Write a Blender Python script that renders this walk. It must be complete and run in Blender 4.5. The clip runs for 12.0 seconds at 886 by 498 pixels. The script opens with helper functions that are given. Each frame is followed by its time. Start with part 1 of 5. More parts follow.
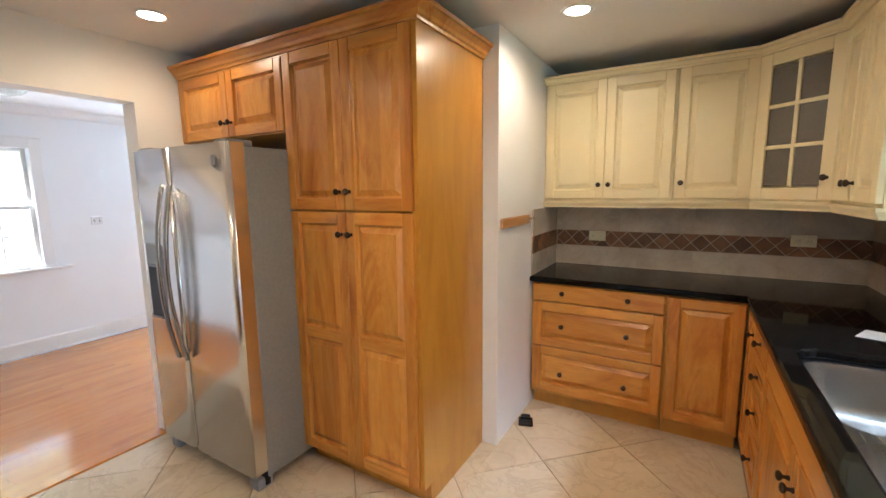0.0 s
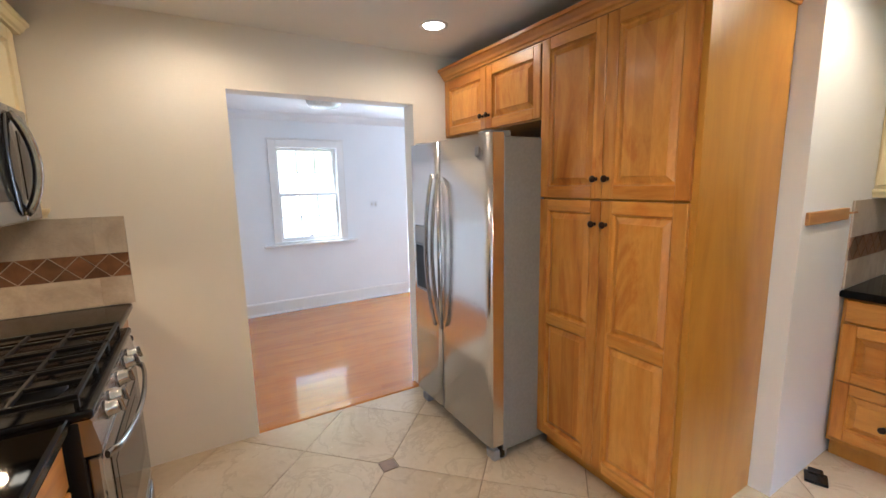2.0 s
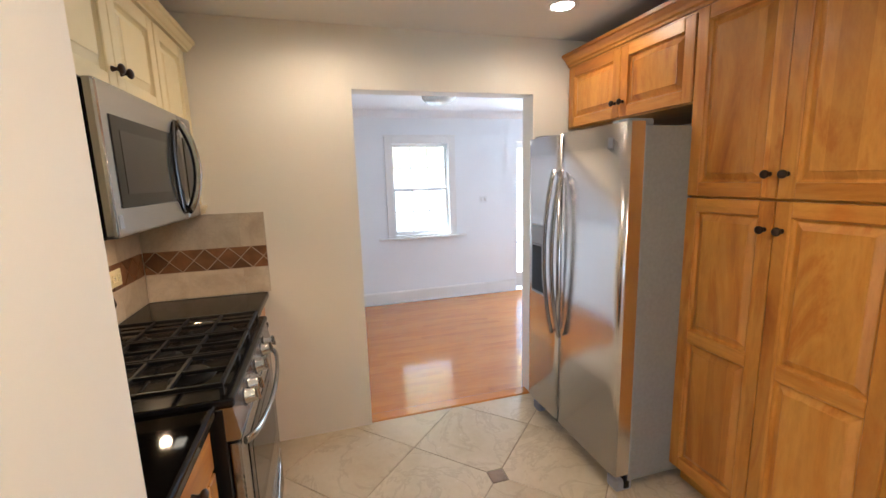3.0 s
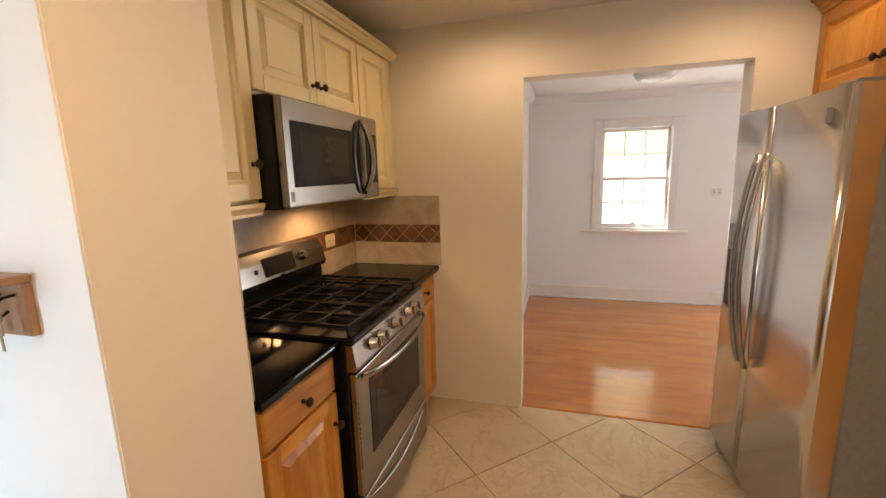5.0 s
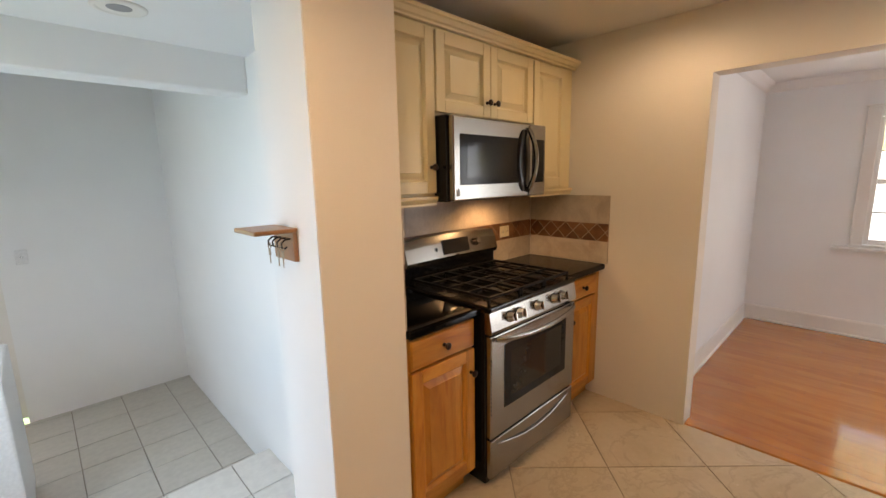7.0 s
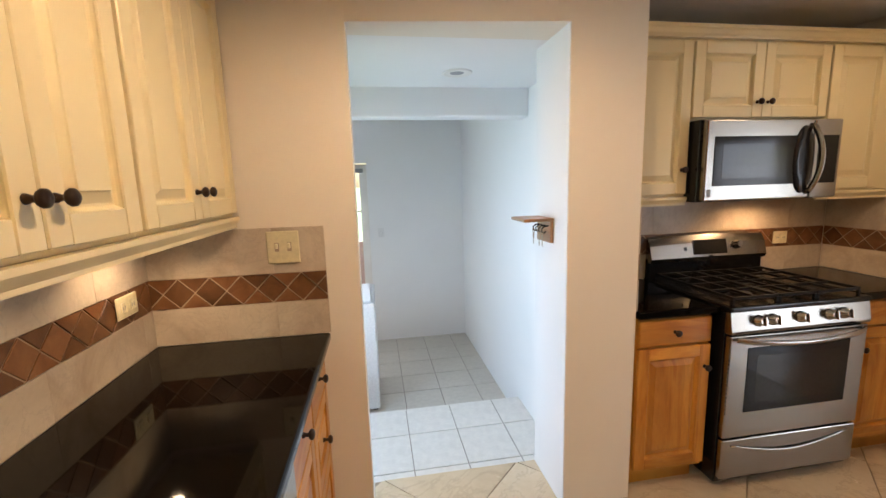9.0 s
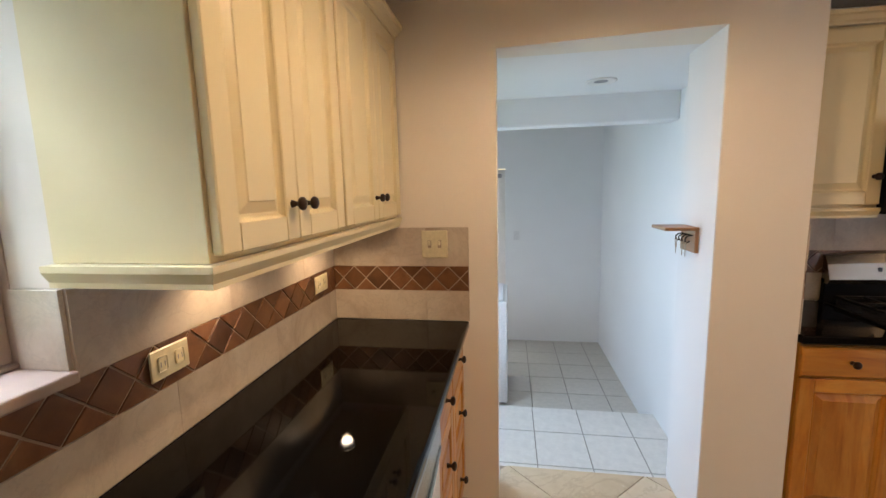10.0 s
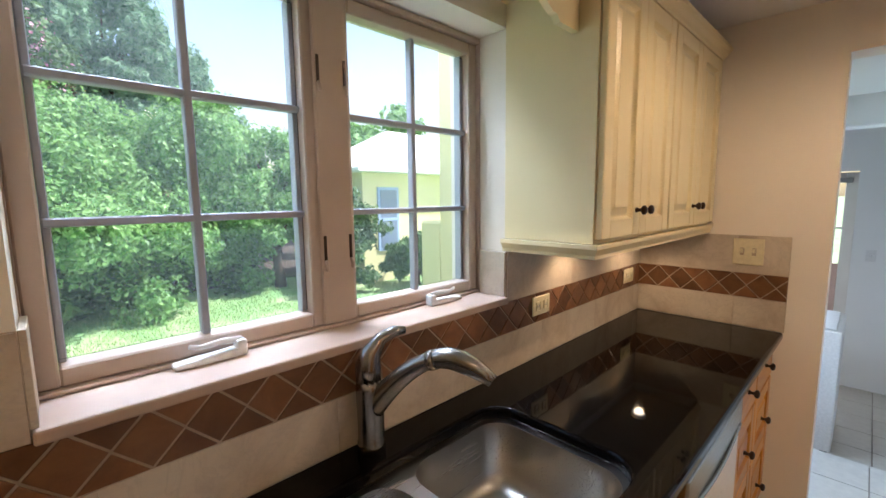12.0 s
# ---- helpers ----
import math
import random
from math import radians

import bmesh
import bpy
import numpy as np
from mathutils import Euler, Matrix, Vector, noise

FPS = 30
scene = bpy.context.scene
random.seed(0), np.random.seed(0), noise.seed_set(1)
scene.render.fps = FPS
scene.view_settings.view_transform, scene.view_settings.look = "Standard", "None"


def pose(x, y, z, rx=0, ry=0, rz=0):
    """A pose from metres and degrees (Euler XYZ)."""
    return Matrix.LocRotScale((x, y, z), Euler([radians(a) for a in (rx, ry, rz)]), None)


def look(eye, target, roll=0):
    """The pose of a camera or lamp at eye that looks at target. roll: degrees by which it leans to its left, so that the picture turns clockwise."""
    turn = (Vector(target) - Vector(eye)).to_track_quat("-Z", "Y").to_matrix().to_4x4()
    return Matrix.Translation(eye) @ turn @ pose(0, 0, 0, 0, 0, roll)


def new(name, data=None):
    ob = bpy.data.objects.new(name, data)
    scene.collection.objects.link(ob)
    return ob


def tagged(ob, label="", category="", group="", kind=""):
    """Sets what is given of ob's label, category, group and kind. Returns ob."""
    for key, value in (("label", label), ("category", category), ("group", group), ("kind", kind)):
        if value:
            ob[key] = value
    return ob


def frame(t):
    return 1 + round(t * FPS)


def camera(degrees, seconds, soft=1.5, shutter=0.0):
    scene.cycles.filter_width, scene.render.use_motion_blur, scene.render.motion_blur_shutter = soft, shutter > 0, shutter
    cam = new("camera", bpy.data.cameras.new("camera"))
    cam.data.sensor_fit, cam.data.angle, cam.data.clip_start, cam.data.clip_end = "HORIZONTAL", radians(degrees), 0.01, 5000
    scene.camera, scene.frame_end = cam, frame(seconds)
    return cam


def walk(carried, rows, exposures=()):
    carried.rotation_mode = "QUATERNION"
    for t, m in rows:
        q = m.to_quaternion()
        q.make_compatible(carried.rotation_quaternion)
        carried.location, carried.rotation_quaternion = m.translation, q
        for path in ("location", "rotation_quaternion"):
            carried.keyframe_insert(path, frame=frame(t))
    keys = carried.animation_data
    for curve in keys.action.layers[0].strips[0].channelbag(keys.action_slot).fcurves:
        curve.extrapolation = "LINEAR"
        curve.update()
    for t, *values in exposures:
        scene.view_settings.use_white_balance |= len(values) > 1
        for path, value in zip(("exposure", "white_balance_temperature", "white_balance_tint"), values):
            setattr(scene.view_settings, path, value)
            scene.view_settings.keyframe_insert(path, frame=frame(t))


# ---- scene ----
cam = camera(93.6, 12.0)
PATH = [
    (0, (0.071, 0.075, 1.475), (-0.935, 1.78, 1.197), -0.7),
    (0.5, (0.042, 0.055, 1.473), (-1.156, 1.63, 1.184), -0.9),
    (1, (0.006, 0.031, 1.476), (-1.39, 1.431, 1.174), -1.1),
    (1.5, (-0.035, 0.008, 1.468), (-1.603, 1.212, 1.161), -1.1),
    (2, (-0.081, -0.005, 1.474), (-1.784, 0.994, 1.158), -1.2),
    (2.5, (-0.155, -0.016, 1.489), (-1.97, 0.757, 1.159), -1.5),
    (3, (-0.221, -0.019, 1.495), (-2.116, 0.528, 1.159), -1.7),
    (3.5, (-0.273, 0.052, 1.493), (-2.222, 0.341, 1.154), -1.8),
    (3.7, (-0.279, 0.101, 1.492), (-2.240, 0.273, 1.151), -1.9),
    (5.3, (-0.122, 0.455, 1.475), (-1.969, -0.225, 1.119), -1.5),
    (5.5, (-0.087, 0.482, 1.473), (-1.903, -0.281, 1.121), -1.5),
    (6, (-0.049, 0.574, 1.485), (-1.754, -0.412, 1.137), -1.4),
    (6.5, (-0.061, 0.694, 1.484), (-1.622, -0.508, 1.138), -1.2),
    (8.5, (0.076, 1.167, 1.478), (-0.529, -0.712, 1.157), -1.6),
    (9, (0.129, 1.261, 1.495), (-0.184, -0.69, 1.183), -1.7),
    (9.5, (0.157, 1.319, 1.502), (0.15, -0.659, 1.207), -1.7),
    (10, (0.148, 1.439, 1.513), (0.465, -0.516, 1.232), -1.4),
    (10.5, (0.126, 1.63, 1.5), (0.771, -0.244, 1.228), -1.1),
    (11, (0.124, 1.77, 1.517), (1.076, 0.032, 1.252), -0.8),
    (11.5, (0.135, 1.847, 1.527), (1.343, 0.272, 1.277), -0.8),
    (12, (0.098, 1.964, 1.535), (1.521, 0.58, 1.294), -0.7),
]
EXPOSURES = [(0.0, 1.98, 5400, 7), (1.5, 1.93, 5050, 6), (2.5, 1.93, 5200, 7), (3.7, 1.95, 5450, 8), (5.3, 1.44, 7350, 17), (6.5, 1.36, 7000, 15), (8.5, 1.5, 6650, 15), (9.5, 1.42, 6250, 14), (10.5, 1.06, 6300, 16), (12.0, 1.05, 6000, 14)]
walk(cam, [(t, look(eye, target, roll)) for t, eye, target, roll in PATH], EXPOSURES)

# ---- world, sun and large lights ----
world = bpy.data.worlds.new("world")
scene.world = world
world.use_nodes = True
sky = world.node_tree.nodes.new("ShaderNodeTexSky")
sky.sky_type, sky.sun_disc = "NISHITA", False
sky.dust_density, sky.air_density, sky.ozone_density = 2.4, 1.6, 0.0
sky.sun_elevation, sky.sun_rotation = radians(58), radians(215)
world.node_tree.nodes["Background"].inputs[1].default_value = 0.15
world.node_tree.links.new(sky.outputs[0], world.node_tree.nodes["Background"].inputs[0])


def lamp(name, kind, m, energy, color, size=(0.1, 0.1), spread=180, angle=0.5, spot=100):
    d = bpy.data.lights.new(name, kind)
    d.energy, d.color = energy, color
    if kind == "AREA":
        d.shape, d.size, d.size_y, d.spread = "RECTANGLE", size[0], size[1], radians(spread)
    if kind == "SUN":
        d.angle = radians(angle)
    if kind == "SPOT":
        d.spot_size, d.spot_blend, d.shadow_soft_size = radians(spot), 0.6, size[0]
    ob = new(name, d)
    ob.matrix_world = m
    return ob


WARM, DAY = (1.0, 0.70, 0.42), (0.80, 0.90, 1.0)
lamp("sun", "SUN", look((0, 0, 0), (0.30, 0.43, -0.85)), 5.0, (1.0, 0.97, 0.92))
# Sky light that enters at the garden window, the laundry's glazed door, and the dining room's window and door.
lamp("garden_window_light", "AREA", look((1.78, 1.40, 2.78), (0.2, 1.40, 0.8)), 12, (0.76, 0.87, 1.0), (1.3, 0.5), 66)
lamp("laundry_door_light", "AREA", look((0.55, -3.56, 0.75), (0.3, 0, 0.75)), 1.3, DAY, (0.60, 1.6))
lamp("laundry_window_light", "AREA", look((1.05, -1.12, 1.25), (0.0, -1.14, 0.58)), 8.2, (0.60, 0.80, 1.0), (0.66, 1.0), 150)
lamp("dining_door_light", "AREA", look((-5.08, 3.0, 1.05), (0, 2.6, 0.9)), 12.5, DAY, (0.9, 1.8))
lamp("dining_window_light", "AREA", look((-5.40, 1.19, 2.35), (-3.2, 1.19, 0.3)), 7, DAY, (0.7, 0.4))
CEIL = 2.31
# The fourth downlight is unseen, added to brighten the south wall.
DOWNLIGHTS = [(-2.165, 1.188, 4.6), (-0.436, 2.21, 10), (-2.17, 0.06, 5.6), (-0.15, 0.50, 26)]
for dx, dy, power in DOWNLIGHTS:
    lamp("downlight_beam", "SPOT", pose(dx, dy, CEIL - 0.014), power, WARM, (0.05, 0.05), spot=174)
PUCKS = [(0.845, -0.14), (0.845, 0.42)]
for px_, py_ in PUCKS:
    lamp("puck_beam", "SPOT", pose(px_, py_, 1.375), 2.9, (1.0, 0.70, 0.40), (0.02, 0.02), spot=140)
lamp("hood_beam", "SPOT", pose(-2.03, -0.70, 1.355), 2.6, (1.0, 0.60, 0.28), (0.02, 0.02), spot=164)

# ---- materials ----


def mat(name, base=(0.8, 0.8, 0.8), rough=0.5, metal=0.0, spec=0.5):
    m = bpy.data.materials.new(name)
    m.use_nodes = True
    b = m.node_tree.nodes["Principled BSDF"]
    b.inputs["Base Color"].default_value = (*base, 1)
    b.inputs["Roughness"].default_value = rough
    b.inputs["Metallic"].default_value = metal
    b.inputs["Specular IOR Level"].default_value = spec
    return m


def nd(m, kind, **sets):
    n = m.node_tree.nodes.new(kind)
    for key, value in sets.items():
        n.inputs[key.replace("_", " ")].default_value = value
    return n


def link(m, a, b):
    m.node_tree.links.new(a, b)


def coords(m, scale=(1, 1, 1), where="Object"):
    tc = nd(m, "ShaderNodeTexCoord")
    mp = nd(m, "ShaderNodeMapping", Scale=scale)
    link(m, tc.outputs[where], mp.inputs["Vector"])
    return mp


def shifted(m, mp):
    """Moves a pattern by Object Info's random number, so that like pieces differ."""
    oi = nd(m, "ShaderNodeObjectInfo")
    mul = nd(m, "ShaderNodeMath")
    mul.operation = "MULTIPLY"
    mul.inputs[1].default_value = 37.0
    link(m, oi.outputs["Random"], mul.inputs[0])
    add = nd(m, "ShaderNodeVectorMath")
    add.operation = "ADD"
    link(m, mp.outputs[0], add.inputs[0])
    link(m, mul.outputs[0], add.inputs[1])
    return add, oi


def ramp(m, fac, stops):
    r = nd(m, "ShaderNodeValToRGB")
    e = r.color_ramp.elements
    while len(e) < len(stops):
        e.new(0.5)
    for el, (p, c) in zip(e, stops):
        el.position, el.color = p, (*c, 1)
    link(m, fac, r.inputs[0])
    return r


def mix(m, kind, fac, a, b):
    x = nd(m, "ShaderNodeMix")
    x.data_type, x.blend_type = "RGBA", kind
    if isinstance(fac, float):
        x.inputs[0].default_value = fac
    else:
        link(m, fac, x.inputs[0])
    for socket, v in ((x.inputs[6], a), (x.inputs[7], b)):
        if isinstance(v, tuple):
            socket.default_value = (*v, 1)
        else:
            link(m, v, socket)
    return x.outputs[2]


def bump(m, height, strength, distance=0.002):
    b = nd(m, "ShaderNodeBump", Strength=strength, Distance=distance)
    link(m, height, b.inputs["Height"])
    link(m, b.outputs[0], m.node_tree.nodes["Principled BSDF"].inputs["Normal"])


def bsdf(m):
    return m.node_tree.nodes["Principled BSDF"]


def rough_map(m, fac, lo, hi):
    r = nd(m, "ShaderNodeMapRange", To_Min=lo, To_Max=hi)
    link(m, fac, r.inputs[0])
    link(m, r.outputs[0], bsdf(m).inputs["Roughness"])


def plaster(name, a, b, rough=0.75, rel=0.25):
    m = mat(name, a, rough, 0, 0.3)
    mp = coords(m, (1, 1, 1))
    big = nd(m, "ShaderNodeTexNoise", Scale=1.3, Detail=4.0)
    fine = nd(m, "ShaderNodeTexNoise", Scale=90.0, Detail=3.0)
    mid = nd(m, "ShaderNodeTexNoise", Scale=9.0, Detail=5.0)
    for n in (big, fine, mid):
        link(m, mp.outputs[0], n.inputs["Vector"])
    c = ramp(m, big.outputs[0], [(0.3, a), (0.7, b)])
    link(m, c.outputs[0], bsdf(m).inputs["Base Color"])
    h = mix(m, "MIX", 0.35, mid.outputs[1], fine.outputs[1])
    bump(m, h, rel, 0.003)
    return m


def painted(name, a, b, rough=0.35, rel=0.08):
    m = mat(name, a, rough, 0, 0.5)
    mp = coords(m, (1, 1, 1))
    add, oi = shifted(m, mp)
    big = nd(m, "ShaderNodeTexNoise", Scale=3.0, Detail=6.0, Roughness=0.6)
    fine = nd(m, "ShaderNodeTexNoise", Scale=160.0, Detail=2.0)
    link(m, add.outputs[0], big.inputs["Vector"])
    link(m, add.outputs[0], fine.inputs["Vector"])
    c = ramp(m, big.outputs[0], [(0.25, b), (0.75, a)])
    link(m, c.outputs[0], bsdf(m).inputs["Base Color"])
    rough_map(m, big.outputs[0], rough - 0.03, rough + 0.03)
    bump(m, fine.outputs[0], rel, 0.0005)
    return m


def timber(name, stops, along="z", rough=0.3, scale=1.0, coat=0.2, varied=0.25, grain=0.40, boards=0.0):
    """Wood whose grain runs along one axis of its object."""
    m = mat(name, stops[0][1], rough)
    s = [3.6 * scale] * 3
    s["xyz".index(along)] = 0.75 * scale
    mp = coords(m, s)
    add, oi = shifted(m, mp)
    flow = nd(m, "ShaderNodeTexNoise", Scale=1.4, Detail=5.0, Roughness=0.6, Distortion=1.5)
    streak = nd(m, "ShaderNodeTexNoise", Scale=9.0, Detail=4.0, Roughness=0.7)
    pore = nd(m, "ShaderNodeTexNoise", Scale=42.0, Detail=2.0)
    for n in (flow, streak, pore):
        link(m, add.outputs[0], n.inputs["Vector"])
    c = ramp(m, flow.outputs[0], stops)
    d = ramp(m, streak.outputs[0], [(0.3, (0.70, 0.62, 0.55)), (0.6, (1, 1, 1))])
    col = mix(m, "MULTIPLY", grain, c.outputs[0], d.outputs[0])
    if boards:
        sn = nd(m, "ShaderNodeVectorMath")
        sn.operation = "SNAP"
        sn.inputs[1].default_value = [9.0 if k == along else boards if k in "xz" else 9.0 for k in "xyz"]
        link(m, coords(m).outputs[0], sn.inputs[0])
        ad = nd(m, "ShaderNodeVectorMath")
        ad.operation = "ADD"
        link(m, sn.outputs[0], ad.inputs[0])
        link(m, oi.outputs["Random"], ad.inputs[1])
        wn = nd(m, "ShaderNodeTexWhiteNoise")
        link(m, ad.outputs[0], wn.inputs["Vector"])
        bt = ramp(m, wn.outputs["Value"], [(0.0, (0.72, 0.64, 0.54)), (0.5, (0.95, 0.92, 0.88)), (1.0, (1, 1, 1))])
        col = mix(m, "MULTIPLY", 0.8, col, bt.outputs[0])
    v = ramp(m, oi.outputs["Random"], [(0.0, (1 - varied, 1 - varied * 1.1, 1 - varied * 1.3)), (1.0, (1, 1, 1))])
    col = mix(m, "MULTIPLY", 1.0, col, v.outputs[0])
    link(m, col, bsdf(m).inputs["Base Color"])
    rough_map(m, streak.outputs[0], rough - 0.08, rough + 0.12)
    bsdf(m).inputs["Coat Weight"].default_value = coat
    bsdf(m).inputs["Coat Roughness"].default_value = 0.18
    bump(m, pore.outputs[0], 0.10, 0.001)
    return m


def stone(name, stops, rough, scale=2.0, varied=0.1, veins=None, rel=0.1):
    m = mat(name, stops[0][1], rough)
    mp = coords(m, (1, 1, 1))
    add, oi = shifted(m, mp)
    big = nd(m, "ShaderNodeTexNoise", Scale=scale, Detail=7.0, Roughness=0.6, Distortion=0.6)
    fine = nd(m, "ShaderNodeTexNoise", Scale=scale * 16, Detail=4.0)
    link(m, add.outputs[0], big.inputs["Vector"])
    link(m, add.outputs[0], fine.inputs["Vector"])
    c = ramp(m, big.outputs[0], stops).outputs[0]
    f = ramp(m, fine.outputs[0], [(0.3, (0.86, 0.84, 0.82)), (0.65, (1, 1, 1))])
    c = mix(m, "MULTIPLY", 0.35, c, f.outputs[0])
    if veins:
        w = nd(m, "ShaderNodeTexNoise", Scale=scale * 1.3, Detail=8.0, Roughness=0.65, Distortion=1.6)
        link(m, add.outputs[0], w.inputs["Vector"])
        vr = ramp(m, w.outputs[0], [(0.47, (0, 0, 0)), (0.50, (1, 1, 1)), (0.53, (0, 0, 0))])
        c = mix(m, "MIX", vr.outputs[0], c, mix(m, "MIX", 0.33, c, veins))
    v = ramp(m, oi.outputs["Random"], [(0.0, (1 - varied,) * 3), (1.0, (1, 1, 1))])
    c = mix(m, "MULTIPLY", 1.0, c, v.outputs[0])
    link(m, c, bsdf(m).inputs["Base Color"])
    rough_map(m, fine.outputs[0], rough - 0.07, rough + 0.1)
    bump(m, fine.outputs[0], rel, 0.002)
    return m


def steel(name, base=(0.62, 0.61, 0.59), rough=0.26, along="z"):
    m = mat(name, base, rough, 1.0)
    s = [160.0] * 3
    s["xyz".index(along)] = 1.5
    mp = coords(m, s)
    n = nd(m, "ShaderNodeTexNoise", Scale=2.0, Detail=3.0)
    link(m, mp.outputs[0], n.inputs["Vector"])
    smudge = nd(m, "ShaderNodeTexNoise", Scale=4.0, Detail=4.0)
    link(m, coords(m).outputs[0], smudge.inputs["Vector"])
    r = mix(m, "MIX", 0.4, n.outputs[1], smudge.outputs[1])
    rough_map(m, r, rough - 0.03, rough + 0.05)
    bump(m, n.outputs[0], 0.012, 0.0003)
    return m


def plain(name, base, rough=0.4, metal=0.0, rel=0.05, scale=60.0):
    m = mat(name, base, rough, metal)
    n = nd(m, "ShaderNodeTexNoise", Scale=scale, Detail=3.0)
    link(m, coords(m).outputs[0], n.inputs["Vector"])
    k = 0.88
    c = ramp(m, n.outputs[0], [(0.3, tuple(v * k for v in base)), (0.7, base)])
    link(m, c.outputs[0], bsdf(m).inputs["Base Color"])
    rough_map(m, n.outputs[0], max(0.02, rough - 0.06), rough + 0.08)
    bump(m, n.outputs[0], rel, 0.001)
    return m


def clear(name, rough=0.0, tint=(1, 1, 1)):
    m = mat(name, tint, rough)
    bsdf(m).inputs["Transmission Weight"].default_value = 1.0
    bsdf(m).inputs["IOR"].default_value = 1.45
    return m


def glowing(name, color, strength):
    m = mat(name, color, 0.5)
    bsdf(m).inputs["Emission Color"].default_value = (*color, 1)
    bsdf(m).inputs["Emission Strength"].default_value = strength
    return m


M_WALL = plaster("wall_paint", (0.79, 0.735, 0.645), (0.83, 0.775, 0.685))
M_CEIL = plaster("ceiling_paint", (0.74, 0.72, 0.68), (0.78, 0.76, 0.72), 0.85)
M_WHITE_WALL = plaster("white_wall_paint", (0.80, 0.80, 0.80), (0.84, 0.84, 0.84))
M_TRIM = painted("white_trim_paint", (0.82, 0.80, 0.77), (0.76, 0.73, 0.69), 0.38)
# White frames; the brown-pink is their backlit shade put into the colour.
M_WINDOW = painted("backlit_window_frame_paint", (0.52, 0.42, 0.345), (0.43, 0.34, 0.275), 0.45, 0.2)
# Blue-grey holds the dark of bars seen against the bright garden.
M_SASH = painted("backlit_sash_bar_paint", (0.36, 0.38, 0.43), (0.30, 0.32, 0.37), 0.4)
HONEY = [(0.28, (0.42, 0.135, 0.013)), (0.42, (0.64, 0.26, 0.028)), (0.55, (0.72, 0.345, 0.055)), (0.66, (0.56, 0.20, 0.020)), (0.80, (0.70, 0.315, 0.045))]
M_WOOD = timber("honey_cabinet_wood", HONEY, "z", 0.32, 1.0, 0.2, 0.22, 0.5, 0.085)
M_WOOD_H = timber("honey_drawer_wood", HONEY, "x", 0.32, 1.0, 0.2, 0.22, 0.5, 0.075)
M_WOOD_SIDE = timber("honey_veneer", [(0.3, (0.42, 0.175, 0.014)), (0.5, (0.51, 0.235, 0.024)), (0.75, (0.58, 0.285, 0.040))], "z", 0.34, 0.8, 0.2, 0.05, 0.22)
M_CREAM = painted("cream_cabinet_paint", (0.77, 0.665, 0.40), (0.745, 0.635, 0.375), 0.34)
M_GRANITE = stone("black_granite", [(0.3, (0.0015, 0.0014, 0.0014)), (0.7, (0.0045, 0.0038, 0.0034))], 0.06, 30.0, 0.0, None, 0.004)
link(M_GRANITE, nd(M_GRANITE, "ShaderNodeValue").outputs[0], bsdf(M_GRANITE).inputs["Roughness"])
M_GRANITE.node_tree.nodes["Value"].outputs[0].default_value = 0.045
M_GRANITE.node_tree.nodes["Principled BSDF"].inputs["Specular IOR Level"].default_value = 0.15
M_FLOOR = stone("cream_marble_tile", [(0.28, (0.55, 0.435, 0.285)), (0.5, (0.65, 0.53, 0.365)), (0.75, (0.71, 0.595, 0.43))], 0.22, 1.6, 0.10, (0.38, 0.29, 0.20), 0.04)
M_GROUT = plain("grey_grout", (0.30, 0.235, 0.165), 0.85, 0, 0.3)
M_INSET = stone("brown_inset_tile", [(0.3, (0.20, 0.13, 0.08)), (0.7, (0.30, 0.20, 0.13))], 0.3, 12.0)
M_BEIGE = stone("beige_stone_tile", [(0.3, (0.43, 0.34, 0.25)), (0.5, (0.57, 0.485, 0.38)), (0.7, (0.64, 0.565, 0.46))], 0.38, 5.0, 0.08, (0.40, 0.34, 0.27), 0.05)
M_SLATE = stone("brown_slate_tile", [(0.25, (0.11, 0.045, 0.019)), (0.5, (0.225, 0.10, 0.042)), (0.8, (0.34, 0.17, 0.075))], 0.36, 9.0, 0.5, None, 0.2)
M_BGROUT = plain("beige_grout", (0.45, 0.36, 0.265), 0.85, 0, 0.3)
M_LAUNDRY = plain("white_glazed_tile", (0.70, 0.68, 0.64), 0.42, 0, 0.02, 25.0)
M_SILL = plain("pinkish_sill_stone", (0.50, 0.375, 0.295), 0.45, 0, 0.1, 14.0)
# Landing's white tile again, with the far room's dimmer light coloured in.
M_LFLOOR = plain("dim_glazed_tile", (0.54, 0.51, 0.455), 0.42, 0, 0.02, 25.0)
M_LGROUT = plain("dark_grout", (0.30, 0.27, 0.23), 0.9, 0, 0.3)
M_OAK = timber("orange_floor_oak", [(0.3, (0.46, 0.15, 0.014)), (0.5, (0.54, 0.195, 0.022)), (0.75, (0.59, 0.235, 0.036))], "y", 0.17, 1.0, 0.55, 0.12, 0.16)
bsdf(M_OAK).inputs["Coat Roughness"].default_value = 0.05
M_STEEL = steel("brushed_steel", (0.325, 0.31, 0.285), 0.24, "x")
M_STEEL_V = steel("brushed_steel_upright", (0.76, 0.75, 0.73), 0.20, "z")
M_CHROME = steel("satin_nickel", (0.34, 0.32, 0.30), 0.25, "z")
M_KNOB = steel("knob_steel", (0.42, 0.40, 0.37), 0.2, "z")
M_SINK = steel("sink_steel", (0.43, 0.41, 0.38), 0.27, "y")
M_FRSIDE = plain("grey_fridge_side", (0.29, 0.30, 0.295), 0.42, 0.15)
M_BLACK = plain("black_enamel", (0.010, 0.010, 0.011), 0.16)
M_IRON = plain("cast_iron", (0.009, 0.009, 0.009), 0.48, 0, 0.3)
M_DARKGLASS = plain("dark_oven_glass", (0.020, 0.020, 0.020), 0.06, 0, 0.0)
